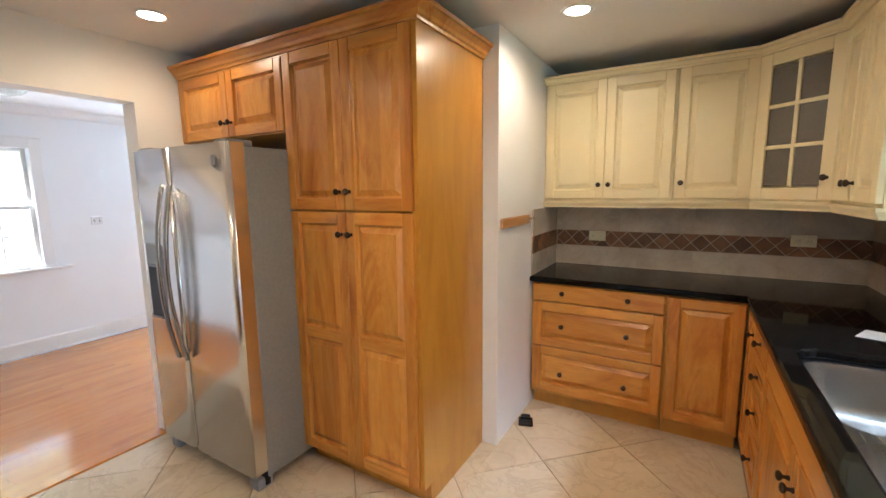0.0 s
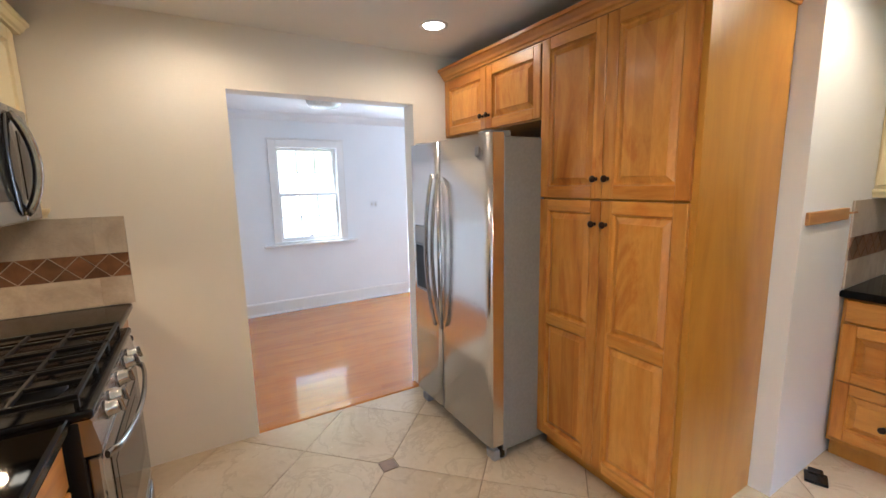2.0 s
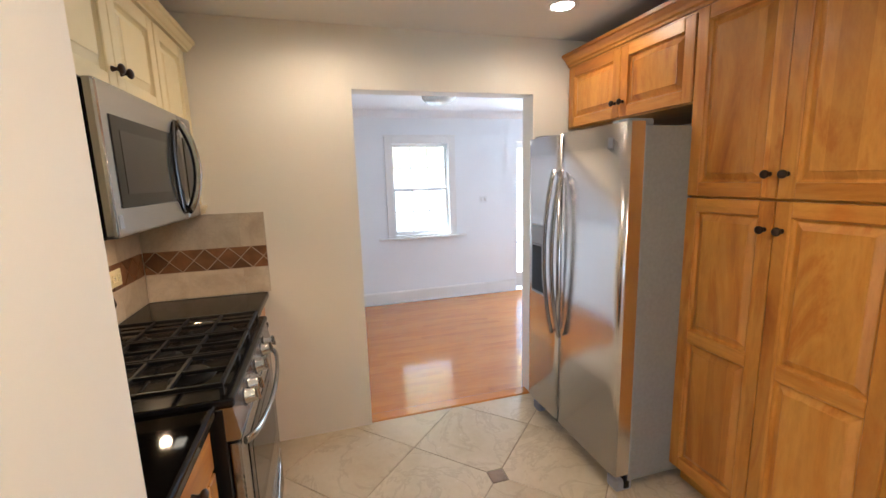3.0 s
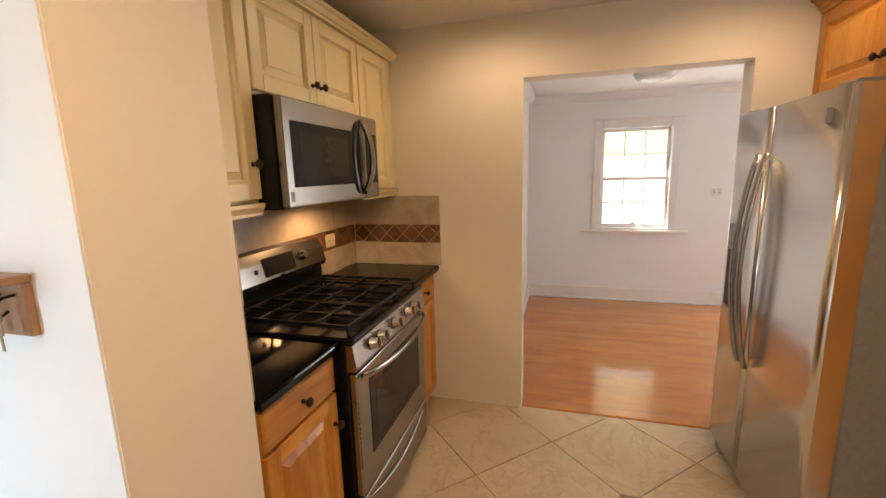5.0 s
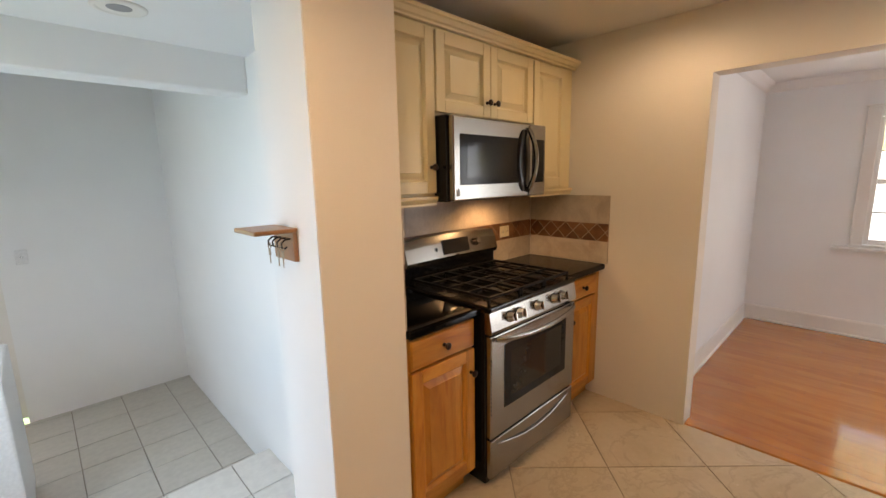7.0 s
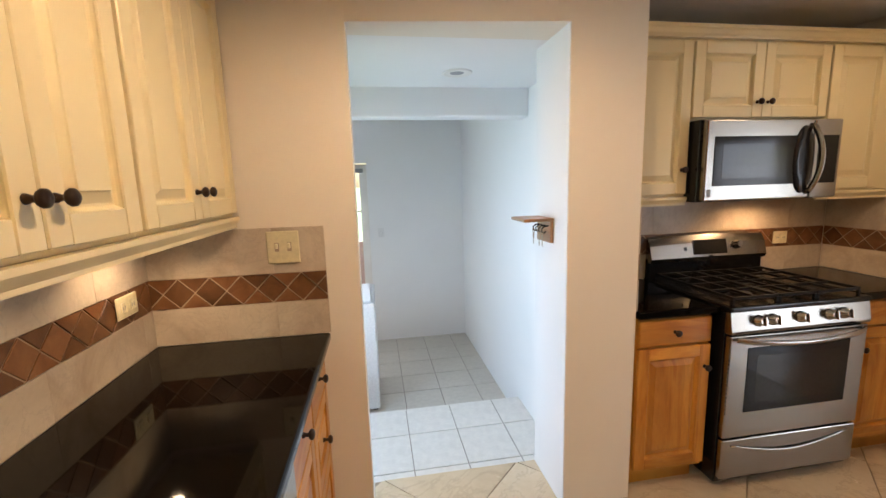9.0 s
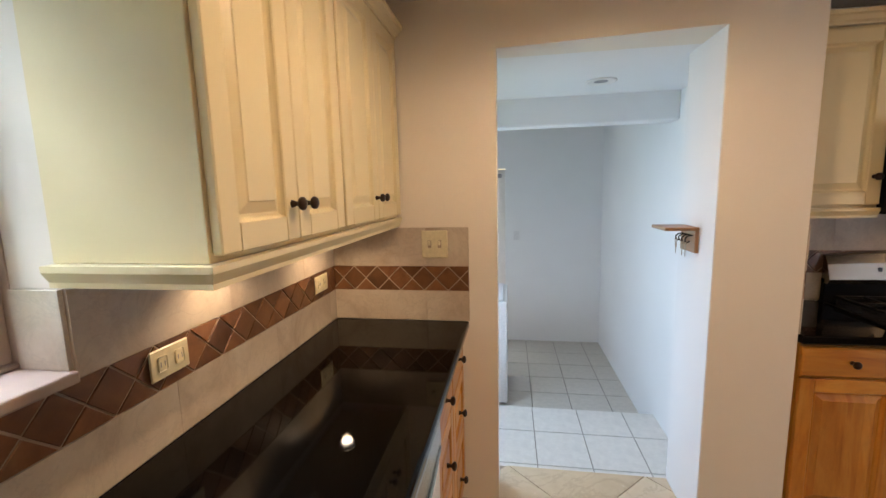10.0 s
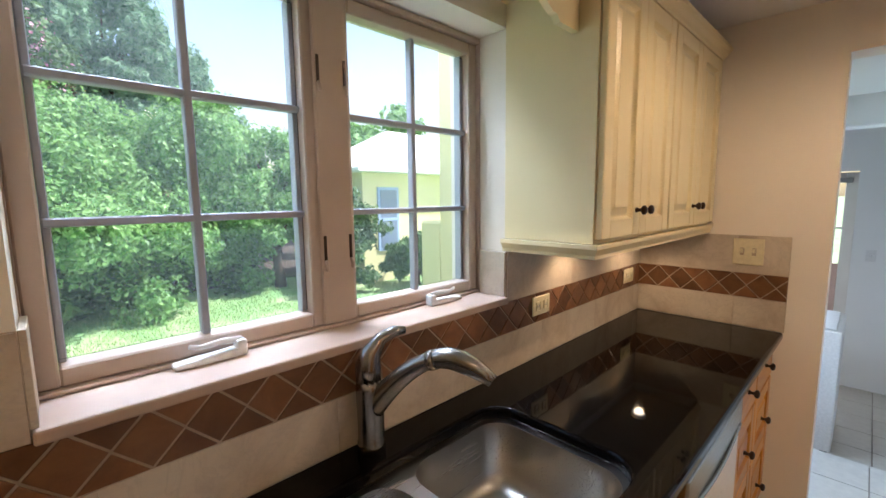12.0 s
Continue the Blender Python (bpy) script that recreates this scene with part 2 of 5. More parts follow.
M_SMOKE = plain("smoked_window_glass", (0.022, 0.022, 0.020), 0.05, 0, 0.0)
for m, level in ((M_DARKGLASS, 0.14), (M_SMOKE, 0.25), (M_IRON, 0.12), (M_BLACK, 0.28)):
    bsdf(m).inputs["Specular IOR Level"].default_value = level
M_BRONZE = plain("dark_bronze", (0.045, 0.028, 0.02), 0.34, 0.75)
M_PLASTIC = plain("ivory_plastic", (0.76, 0.69, 0.46), 0.35)
M_WHITE = plain("white_enamel", (0.78, 0.78, 0.78), 0.3)
M_GREY = plain("grey_plastic", (0.28, 0.28, 0.29), 0.45)
M_GLASS = clear("window_glass")
# A faint translucent layer in the panes imitates window glare and outdoor haze.
veil, veiled = nd(M_GLASS, "ShaderNodeBsdfTranslucent", Color=(0.8, 0.88, 0.9, 1)), nd(M_GLASS, "ShaderNodeMixShader", Fac=0.022)
link(M_GLASS, bsdf(M_GLASS).outputs[0], veiled.inputs[1])
link(M_GLASS, veil.outputs[0], veiled.inputs[2])
link(M_GLASS, veiled.outputs[0], M_GLASS.node_tree.nodes["Material Output"].inputs["Surface"])
bsdf(M_GLASS).inputs["IOR"].default_value = 1.16
M_FROST = plain("reeded_cabinet_glass", (0.13, 0.115, 0.09), 0.2, 0, 0.15)
M_BULB = glowing("lit_lamp_lens", (1.0, 0.86, 0.66), 9.0)
M_HOODLENS = glowing("hood_lamp_lens", (1.0, 0.80, 0.55), 2.0)
# Blue-grey base colour stands for sky mirrored in the far house's panes.
M_SKYPANE = plain("painted_sky_pane", (0.17, 0.22, 0.30), 0.06, 0, 0.0)
M_GLARE = plaster("pale_outdoor_glare", (0.42, 0.43, 0.38), (0.52, 0.52, 0.47), 0.9, 0.4)
M_OPAL = plain("opal_lamp_glass", (0.70, 0.72, 0.66), 0.25)
M_YELLOW = plaster("yellow_render", (0.68, 0.63, 0.33), (0.72, 0.67, 0.38), 0.85, 0.4)
M_ROOF = plaster("white_roof_lime", (0.80, 0.80, 0.78), (0.86, 0.86, 0.84), 0.8, 0.4)
M_BLUE = painted("pale_blue_shutter_paint", (0.34, 0.44, 0.62), (0.28, 0.38, 0.55), 0.5)
M_BARK = plain("brown_bark", (0.085, 0.06, 0.04), 0.9, 0, 0.6, 20.0)


def leafy(name, lo, hi, trans=0.25):
    m = mat(name, lo, 0.5)
    g = nd(m, "ShaderNodeNewGeometry")
    c = ramp(m, g.outputs["Random Per Island"], [(0.0, lo), (1.0, hi)])
    link(m, c.outputs[0], bsdf(m).inputs["Base Color"])
    bsdf(m).inputs["Subsurface Weight"].default_value = 0.0
    t = nd(m, "ShaderNodeBsdfTranslucent")
    link(m, c.outputs[0], t.inputs["Color"])
    x = nd(m, "ShaderNodeMixShader")
    x.inputs[0].default_value = trans
    out = m.node_tree.nodes["Material Output"]
    link(m, bsdf(m).outputs[0], x.inputs[1])
    link(m, t.outputs[0], x.inputs[2])
    link(m, x.outputs[0], out.inputs["Surface"])
    return m


M_LEAF = leafy("bright_broad_leaves", (0.075, 0.20, 0.045), (0.33, 0.54, 0.19), 0.5)
# Dark foliage, deepened further with the shadow that lies beneath the shrubs.
M_LEAF_DARK = leafy("dark_leaves_with_shade", (0.035, 0.085, 0.025), (0.12, 0.21, 0.06), 0.3)
M_NEEDLE = leafy("grey_green_needles", (0.06, 0.15, 0.08), (0.25, 0.40, 0.22), 0.4)
M_BLOSSOM = leafy("pink_blossom", (0.62, 0.16, 0.30), (0.88, 0.55, 0.62), 0.3)
M_BLADE = leafy("grass_blades", (0.14, 0.29, 0.07), (0.42, 0.48, 0.22), 0.4)
M_LAWN = stone("lawn_soil", [(0.3, (0.12, 0.27, 0.09)), (0.5, (0.21, 0.36, 0.14)), (0.72, (0.42, 0.44, 0.26))], 0.9, 0.8, 0.0, None, 0.6)
M_SOIL = stone("dark_mulch", [(0.3, (0.03, 0.02, 0.015)), (0.7, (0.07, 0.05, 0.035))], 0.95, 6.0, 0.0, None, 0.8)

# ---- mesh helpers ----


def B(bm, x0, x1, y0, y1, z0, z1, bev=0.0, seg=1):
    """A box between two corners, with bevelled edges if asked."""
    m = Matrix.LocRotScale(((x0 + x1) / 2, (y0 + y1) / 2, (z0 + z1) / 2), None, (x1 - x0, y1 - y0, z1 - z0))
    vs = bmesh.ops.create_cube(bm, size=1, matrix=m)["verts"]
    if bev:
        es = list({e for v in vs for e in v.link_edges})
        bmesh.ops.bevel(bm, geom=es, offset=bev, segments=seg, affect="EDGES", profile=0.5)
    return bm


def box(*a, **k):
    return B(bmesh.new(), *a, **k)


def lathe(bm, prof, m=None, seg=16):
    """A turned body: (radius, height) pairs about the z axis of m."""
    m = m or Matrix()
    rings = []
    for r, h in prof:
        rings.append([bm.verts.new(m @ Vector((r * math.cos(2 * math.pi * i / seg), r * math.sin(2 * math.pi * i / seg), h))) for i in range(seg)])
    for a, b in zip(rings, rings[1:]):
        for i in range(seg):
            f = bm.faces.new((a[i], a[(i + 1) % seg], b[(i + 1) % seg], b[i]))
            f.smooth = True
    bm.faces.new(rings[0][::-1])
    bm.faces.new(rings[-1])
    return bm


def tube(bm, pts, rad, seg=10, flat=1.0):
    """A round bar along a line of points; rad is one radius or one a point."""
    pts = [Vector(p) for p in pts]
    rads = rad if isinstance(rad, (list, tuple)) else [rad] * len(pts)
    rings, side = [], None
    for i, p in enumerate(pts):
        d = (pts[min(i + 1, len(pts) - 1)] - pts[max(i - 1, 0)]).normalized()
        ref = side or (Vector((0, 0, 1)) if abs(d.z) < 0.9 else Vector((1, 0, 0)))
        u = (ref - d * ref.dot(d)).normalized()
        side = u
        w = d.cross(u)
        rings.append([bm.verts.new(p + rads[i] * (math.cos(2 * math.pi * k / seg) * u + flat * math.sin(2 * math.pi * k / seg) * w)) for k in range(seg)])
    for a, b in zip(rings, rings[1:]):
        for k in range(seg):
            bm.faces.new((a[k], a[(k + 1) % seg], b[(k + 1) % seg], b[k])).smooth = True
    bm.faces.new(rings[0][::-1])
    bm.faces.new(rings[-1])
    return bm


def arc(fn, n=16):
    return [fn(i / (n - 1)) for i in range(n)]


def sweep(bm, path, prof):
    """A moulding: prof's (out, up) pairs carried along a plan line, mitred; out is to the right of the way."""
    path = [Vector((x, y)) for x, y in path]
    rings = []
    for i, p in enumerate(path):
        d0 = (p - path[i - 1]).normalized() if i else (path[1] - p).normalized()
        d1 = (path[i + 1] - p).normalized() if i + 1 < len(path) else d0
        n0, n1 = Vector((d0.y, -d0.x)), Vector((d1.y, -d1.x))
        n = (n0 + n1).normalized()
        n = n / max(0.3, n.dot(n0))
        rings.append([bm.verts.new((p.x + n.x * o, p.y + n.y * o, z)) for o, z in prof])
    k = len(prof)
    for a, b in zip(rings, rings[1:]):
        for j in range(k):
            bm.faces.new((a[j], a[(j + 1) % k], b[(j + 1) % k], b[j]))
    bm.faces.new(rings[0][::-1])
    bm.faces.new(rings[-1])
    bmesh.ops.recalc_face_normals(bm, faces=bm.faces)
    return bm


def mesh_of(name, bm, material):
    bmesh.ops.recalc_face_normals(bm, faces=bm.faces)
    me = bpy.data.meshes.new(name)
    bm.to_mesh(me)
    bm.free()
    me.materials.append(material)
    return me


def part(name, bm, material, parent, label=""):
    ob = new(name, mesh_of(name, bm, material))
    ob.parent = parent
    return tagged(ob, label)


def thing(name, label, category, m=None, group="", kind=""):
    ob = new(name)
    ob.empty_display_size = 0.1
    ob.matrix_world = m or Matrix()
    return tagged(ob, label, category, group, kind)


def solid(name, bm, material, label, category, kind="", group=""):
    """A thing that is one mesh."""
    return tagged(new(name, mesh_of(name, bm, material)), label, category, group, kind)


def structure(name, bm, material, label, category="wall"):
    return solid(name, bm, material, label, category, "structure")


def rings_panel(bm, x0, x1, z0, z1, rings):
    """Nested rectangles (inset, depth) joined into a panel that faces -y."""
    loops = []
    for i, y in rings:
        loops.append([bm.verts.new(c) for c in ((x0 + i, y, z0 + i), (x1 - i, y, z0 + i), (x1 - i, y, z1 - i), (x0 + i, y, z1 - i))])
    for a, b in zip(loops, loops[1:]):
        for k in range(4):
            bm.faces.new((a[k], a[(k + 1) % 4], b[(k + 1) % 4], b[k]))
    bm.faces.new(loops[-1])


def rounded(x0, x1, y0, y1, r, n=6):
    pts = []
    for cx, cy, a0 in ((x1 - r, y1 - r, 0), (x0 + r, y1 - r, 90), (x0 + r, y0 + r, 180), (x1 - r, y0 + r, 270)):
        pts += [(cx + r * math.cos(radians(a0 + 90 * i / n)), cy + r * math.sin(radians(a0 + 90 * i / n))) for i in range(n + 1)]
    return pts


def plate(bm, outer, holes, z0, z1):
    """A flat plate with an outline and holes."""
    edges = []
    for loop in (outer, *holes):
        vs = [bm.verts.new((x, y, z1)) for x, y in loop]
        edges += [bm.edges.new((vs[i], vs[(i + 1) % len(vs)])) for i in range(len(vs))]
    faces = [f for f in bmesh.ops.triangle_fill(bm, edges=edges, use_beauty=True)["geom"] if isinstance(f, bmesh.types.BMFace)]
    ext = bmesh.ops.extrude_face_region(bm, geom=faces)["geom"]
    bmesh.ops.translate(bm, vec=(0, 0, z0 - z1), verts=[v for v in ext if isinstance(v, bmesh.types.BMVert)])
    bmesh.ops.recalc_face_normals(bm, faces=bm.faces)
    return bm


FRONT_Y = Matrix.Rotation(radians(90), 4, "X")


def knob_bm(x, z, y=-0.02):
    """A turned knob on a front, pointing along -y."""
    m = Matrix.Translation((x, y, z)) @ FRONT_Y
    return lathe(bmesh.new(), [(0.009, 0), (0.008, 0.004), (0.0055, 0.010), (0.006, 0.016), (0.013, 0.020), (0.0155, 0.024), (0.015, 0.029), (0.010, 0.033), (0.003, 0.0345)], m, 14)


def front(parent, name, x0, x1, z0, z1, material, knobs=(), rails=(), slab=False, stile=0.055, t=0.022, label=""):
    """A door or drawer front: stiles and rails round raised panels, or a plain slab."""
    g = 0.0015
    x0, x1, z0, z1 = x0 + g, x1 - g, z0 + g, z1 - g
    if slab:
        bm = bmesh.new()
        rings_panel(bm, x0, x1, z0, z1, [(0, 0), (0, -t + 0.006), (0.007, -t), (0.012, -t)])
        d = part(name, bm, material, parent, label)
    else:
        upright, level = (M_WOOD, M_WOOD_H) if material in (M_WOOD, M_WOOD_H) else (material, material)
        cuts = [z0] + list(rails) + [z1]
        bars, d = [], None
        for i, z in enumerate(cuts):
            a, b = (z0, z0 + stile) if i == 0 else (z1 - stile, z1) if i == len(cuts) - 1 else (z - stile * 0.5, z + stile * 0.5)
            bars.append((a, b))
            if i:
                bm = bmesh.new()
                rings_panel(bm, x0 + stile - 0.002, x1 - stile + 0.002, bars[-2][1] - 0.001, a + 0.001,
                            [(0, -t + 0.0015), (0.004, -t + 0.011), (0.009, -t + 0.0165), (0.014, -t + 0.0165), (0.036, -t + 0.0055), (0.038, -t + 0.003)])
                if d is None:
                    d = part(name, bm, material, parent, label)
                else:
                    part("panel", bm, material, d)
        for a, b in bars:
            part("rail", box(x0 + stile + 0.0003, x1 - stile - 0.0003, -t + 0.0006, 0, a, b, bev=0.002), level, d)
        for a, b in ((x0, x0 + stile), (x1 - stile, x1)):
            part("stile", box(a, b, -t, 0, z0, z1, bev=0.003), upright, d)
    for kx, kz in knobs:
        part("knob", knob_bm(kx, kz, -t), M_BRONZE, d, "dark bronze knob")
    return d

# ---- setting: floors, walls, ceilings ----
XW, XE, YS, YN, YT, XST = -2.63, 0.985, -0.42, 3.31, 2.157, -0.811
OUT = 1.25


def wall(name, boxes, material=M_WALL, label="smooth off-white plastered wall"):
    bm = bmesh.new()
    for b in boxes:
        B(bm, *b)
    return structure(name, bm, material, label)


# Kitchen walls; openings go through them.
wall("wall_west", [(XW - 0.13, XW, -1.1, 0.185, -0.5, 2.5), (XW - 0.13, XW, 1.283, 4.0, -0.5, 2.5), (XW - 0.13, XW, 0.185, 1.283, 1.985, 2.5)])
wall("wall_north_cabinets", [(XW, XST, YT, YN + 0.15, -0.2, 2.5)], M_WHITE_WALL, "smooth white plastered wall with a rounded corner")
wall("wall_north", [(XST, OUT, YN, YN + 0.15, -0.2, 2.5)])
wall("wall_east", [(XE, OUT, YS, 0.795, -0.5, 2.5), (XE, OUT, 2.002, YN, -0.5, 2.5), (XE, OUT, 0.795, 2.002, -0.5, 1.155), (XE, OUT, 0.795, 2.002, 2.09, 2.5)])
wall("wall_south", [(0.203, OUT, YS - 0.14, YS, -0.5, 2.5)], M_WALL, "smooth cream plastered wall beside a tall opening")
# The lintel runs at a slight slant from wall to pillar.
bm = bmesh.new()
low, high = ([bm.verts.new((x, y, z)) for x, y in ((-0.657, -0.56), (0.203, -0.56), (0.203, YS), (-0.657, -0.345))] for z in (2.095, 2.5))
bm.faces.new(low[::-1])
bm.faces.new(high)
for i in range(4):
    bm.faces.new((low[i], low[(i + 1) % 4], high[(i + 1) % 4], high[i]))
structure("lintel", bm, M_WALL, "cream plastered lintel over the tall opening", "wall")
for b in ((-0.657, -0.653, -0.69, -0.348, -0.2, 2.095), (-0.912, -0.907, -3.62, -0.694, -0.6, 2.3), (-0.907, -0.654, -0.694, -0.6905, -0.2, 2.095)):
    wall("wall_passage_lining", [b], M_WHITE_WALL, "white plastered passage wall")
wall("wall_pillar", [(-0.98, -0.657, -0.69, -0.345, -0.5, 2.5), (-0.98, -0.912, -3.7, -0.69, -0.5, 2.5)], M_WALL, "cream plastered wall end between range and passage")
wall("wall_range_alcove", [(XW - 0.13, -1.0, -1.05, -0.91, -0.2, 2.5)])
tagged(wall("ceiling", [(XW, OUT, YS, YN, CEIL, 2.5), (XW, -1.0, -0.91, YS, CEIL, 2.5)], M_CEIL, "off-white plastered ceiling"), category="ceiling")
# Unseen slab added above all rooms to block the sun.
tagged(wall("roof", [(-5.5, OUT + 0.02, -3.9, 4.2, 2.5, 2.7)], M_ROOF, "unseen slab that keeps the sun out of the rooms"), category="roof")

# Kitchen floor: grout bed below, tiles on it at the end of the file.
structure("floor", B(B(box(XW - 0.06, OUT, YS, YN, -0.2, -0.005), XW - 0.06, -1.0, -0.91, YS, -0.2, -0.005), -0.658, 0.203, -0.69, YS, -0.2, -0.005), M_GROUT, "floor of large cream marble tiles laid diagonally", "floor")

# Passage and laundry.
wall("wall_laundry_west", [(-0.999, -0.909, -3.75, -3.70, -0.6, 2.4)], M_WHITE_WALL, "white plastered laundry wall")
wall("wall_laundry_south", [(-1.0, 0.20, -3.80, -3.62, -0.6, 2.5), (0.20, 1.0, -3.80, -3.62, 1.75, 2.5), (1.0, 1.25, -3.80, -3.62, -0.6, 2.5)], M_WHITE_WALL, "white plastered laundry wall")
wall("wall_laundry_east", [(1.0, 1.25, -3.62, -1.47, -0.6, 2.5), (1.0, 1.25, -0.77, YS - 0.14, -0.6, 2.5), (1.0, 1.25, -1.47, -0.77, -0.6, 0.72), (1.0, 1.25, -1.47, -0.77, 1.78, 2.5)], M_WHITE_WALL, "white plastered laundry wall")
tagged(wall("ceiling_passage", [(-0.907, 1.0, -1.46, YS - 0.14, 2.095, 2.5)], M_WHITE_WALL, "low white ceiling of the passage"), category="ceiling")
tagged(wall("ceiling_laundry", [(-0.907, 1.0, -3.62, -1.60, 2.30, 2.5)], M_WHITE_WALL, "white laundry ceiling"), category="ceiling")
solid("ceiling_beam", box(-0.907, 1.0, -1.60, -1.46, 1.915, 2.5, bev=0.008), M_WHITE_WALL, "white plastered beam across the passage ceiling", "beam", "structure")
structure("step_landing", box(-0.907, 1.0, -1.65, -0.69, -0.6, -0.186), M_LGROUT, "white tiled landing one step down", "step")
structure("floor_laundry", box(-0.907, 1.0, -3.62, -1.65, -0.6, -0.366), M_LGROUT, "white tiled laundry floor, dimmer light in its colour", "floor")

# Dining room.
DX, DZ = -5.17, -0.015
wall("wall_dining_west", [(DX - 0.2, DX, -0.2, 0.815, -0.5, 2.5), (DX - 0.2, DX, 1.507, 2.42, -0.5, 2.5), (DX - 0.2, DX, 3.5, 4.2, -0.5, 2.5), (DX - 0.2, DX, 0.815, 1.507, -0.5, 0.825), (DX - 0.2, DX, 0.815, 1.507, 1.905, 2.5), (DX - 0.2, DX, 2.42, 3.5, 1.93, 2.5)], M_WHITE_WALL, "bright white plastered dining room wall")
wall("wall_dining_south", [(DX, XW - 0.13, -0.15, 0.02, -0.5, 2.5)], M_WHITE_WALL, "bright white plastered dining room wall")
wall("wall_dining_north", [(DX, XW - 0.13, 4.0, 4.2, -0.5, 2.5)], M_WHITE_WALL, "bright white plastered dining room wall")
wall("wall_dining_east_lining", [(XW - 0.145, XW - 0.131, 0.02, 0.182, DZ, 2.3), (XW - 0.145, XW - 0.131, 1.286, 4.0, DZ, 2.3)], M_WHITE_WALL, "white face of the kitchen wall")
tagged(wall("ceiling_dining", [(DX, XW - 0.13, 0.02, 4.0, 2.28, 2.5)], M_WHITE_WALL, "white dining room ceiling"), category="ceiling")
bm = bmesh.new()
sweep(bm, [(DX, 4.0), (DX, 0.02), (XW - 0.145, 0.02)], [(-0.0, 2.20), (-0.0, 2.279), (-0.075, 2.279), (-0.06, 2.25), (-0.025, 2.215)])
structure("cove_moulding", bm, M_WHITE_WALL, "white plaster cove along the ceiling", "moulding")
bm = bmesh.new()
sweep(bm, [(DX, 2.40), (DX, 0.02), (XW - 0.16, 0.02)], [(-0.0, DZ), (-0.0, DZ + 0.15), (-0.008, DZ + 0.15), (-0.014, DZ + 0.135), (-0.014, DZ + 0.02), (-0.024, DZ + 0.015), (-0.024, DZ)])
structure("baseboard", bm, M_TRIM, "white painted baseboard", "baseboard")
structure("dining_subfloor", box(DX, XW - 0.13, 0.02, 4.0, -0.5, DZ - 0.004), M_BARK, "polished orange oak plank floor", "floor")
bm = bmesh.new()
sweep(bm, [(XW - 0.015, 0.187), (XW - 0.015, 1.281)], [(-0.115, DZ), (-0.115, -0.008), (-0.09, 0.004), (-0.01, 0.006), (0.0, 0.0), (0.0, DZ)])
structure("threshold", bm, M_OAK, "worn oak threshold strip in the doorway", "threshold")

# ---- windows and glazed doors ----


def casement(parent, y0, y1, z0, z1, x):
    """One sash that looks east, two panes wide and three high."""
    s = 0.038
    bm = bmesh.new()
    for a in ((x - 0.03, x + 0.03, y0 - s, y0, z0 - s, z1 + s), (x - 0.03, x + 0.03, y1, y1 + s, z0 - s, z1 + s), (x - 0.03, x + 0.03, y0 + 0.0005, y1 - 0.0005, z0 - s, z0), (x - 0.03, x + 0.03, y0 + 0.0005, y1 - 0.0005, z1, z1 + s)):
        B(bm, *a, bev=0.004)
    sash = part("sash", bm, M_WINDOW, parent, "white casement sash, backlit shade in its colour")
    inner = bmesh.new()
    for a in ((x + 0.004, x + 0.034, y0 + 0.0005, y0 + 0.014, z0, z1), (x + 0.004, x + 0.034, y1 - 0.014, y1 - 0.0005, z0, z1)):
        B(inner, *a, bev=0.002)
    part("glazing_strip", inner, M_SASH, sash, "glazing strip coloured as if backlit")
    for k in (1, 2):
        zz = z0 + (z1 - z0) * k / 3
        part("sash_bar", box(x - 0.012, x + 0.016, y0 + 0.001, y1 - 0.001, zz - 0.0085, zz + 0.0085, bev=0.003), M_SASH, sash, "glazing bar coloured as if backlit")
    ym = (y0 + y1) / 2
    part("sash_bar", box(x - 0.0125, x + 0.0165, ym - 0.0085, ym + 0.0085, z0 + 0.001, z1 - 0.001, bev=0.003), M_SASH, sash, "glazing bar coloured as if backlit")
    for i in range(2):
        for k in range(3):
            a, b = (y0, ym - 0.006) if i == 0 else (ym + 0.006, y1)
            c, d = z0 + (z1 - z0) * k / 3, z0 + (z1 - z0) * (k + 1) / 3
            g = part("pane", box(x + 0.000, x + 0.004, a + 0.002, b - 0.002, c + 0.008, d - 0.008), M_GLASS, sash)
            g.visible_shadow = False


win = thing("window_1", "two white painted casement windows over the sink, glazing bars coloured as if backlit", "window", kind="structure")
GX = 1.145
casement(win, 0.838, 1.322, 1.234, 2.03, GX)
casement(win, 1.459, 1.961, 1.234, 2.03, GX)
bm = bmesh.new()
B(bm, GX - 0.045, GX + 0.06, 0.796, 0.7995, 1.187, 2.088)
B(bm, GX - 0.045, GX + 0.06, 1.9995, 2.0015, 1.187, 2.088)
B(bm, GX - 0.045, GX + 0.06, 0.80, 1.999, 2.069, 2.088, 0.003)
B(bm, GX - 0.045, GX + 0.06, 0.80, 1.999, 1.187, 1.1955, 0.002)
part("window_frame", bm, M_WINDOW, win, "white window frame, backlit shade in its colour")
part("mullion", B(box(GX - 0.030, GX + 0.05, 1.3605, 1.4205, 1.197, 2.068), GX - 0.040, GX - 0.0305, 1.333, 1.433, 1.1965, 2.0685, bev=0.004), M_WINDOW, win, "wide white mullion, backlit shade in its colour")
part("window_sill", box(XE - 0.018, GX + 0.1, 0.797, 2.0005, 1.161, 1.186, bev=0.005, seg=2), M_SILL, win, "cream stone window sill")
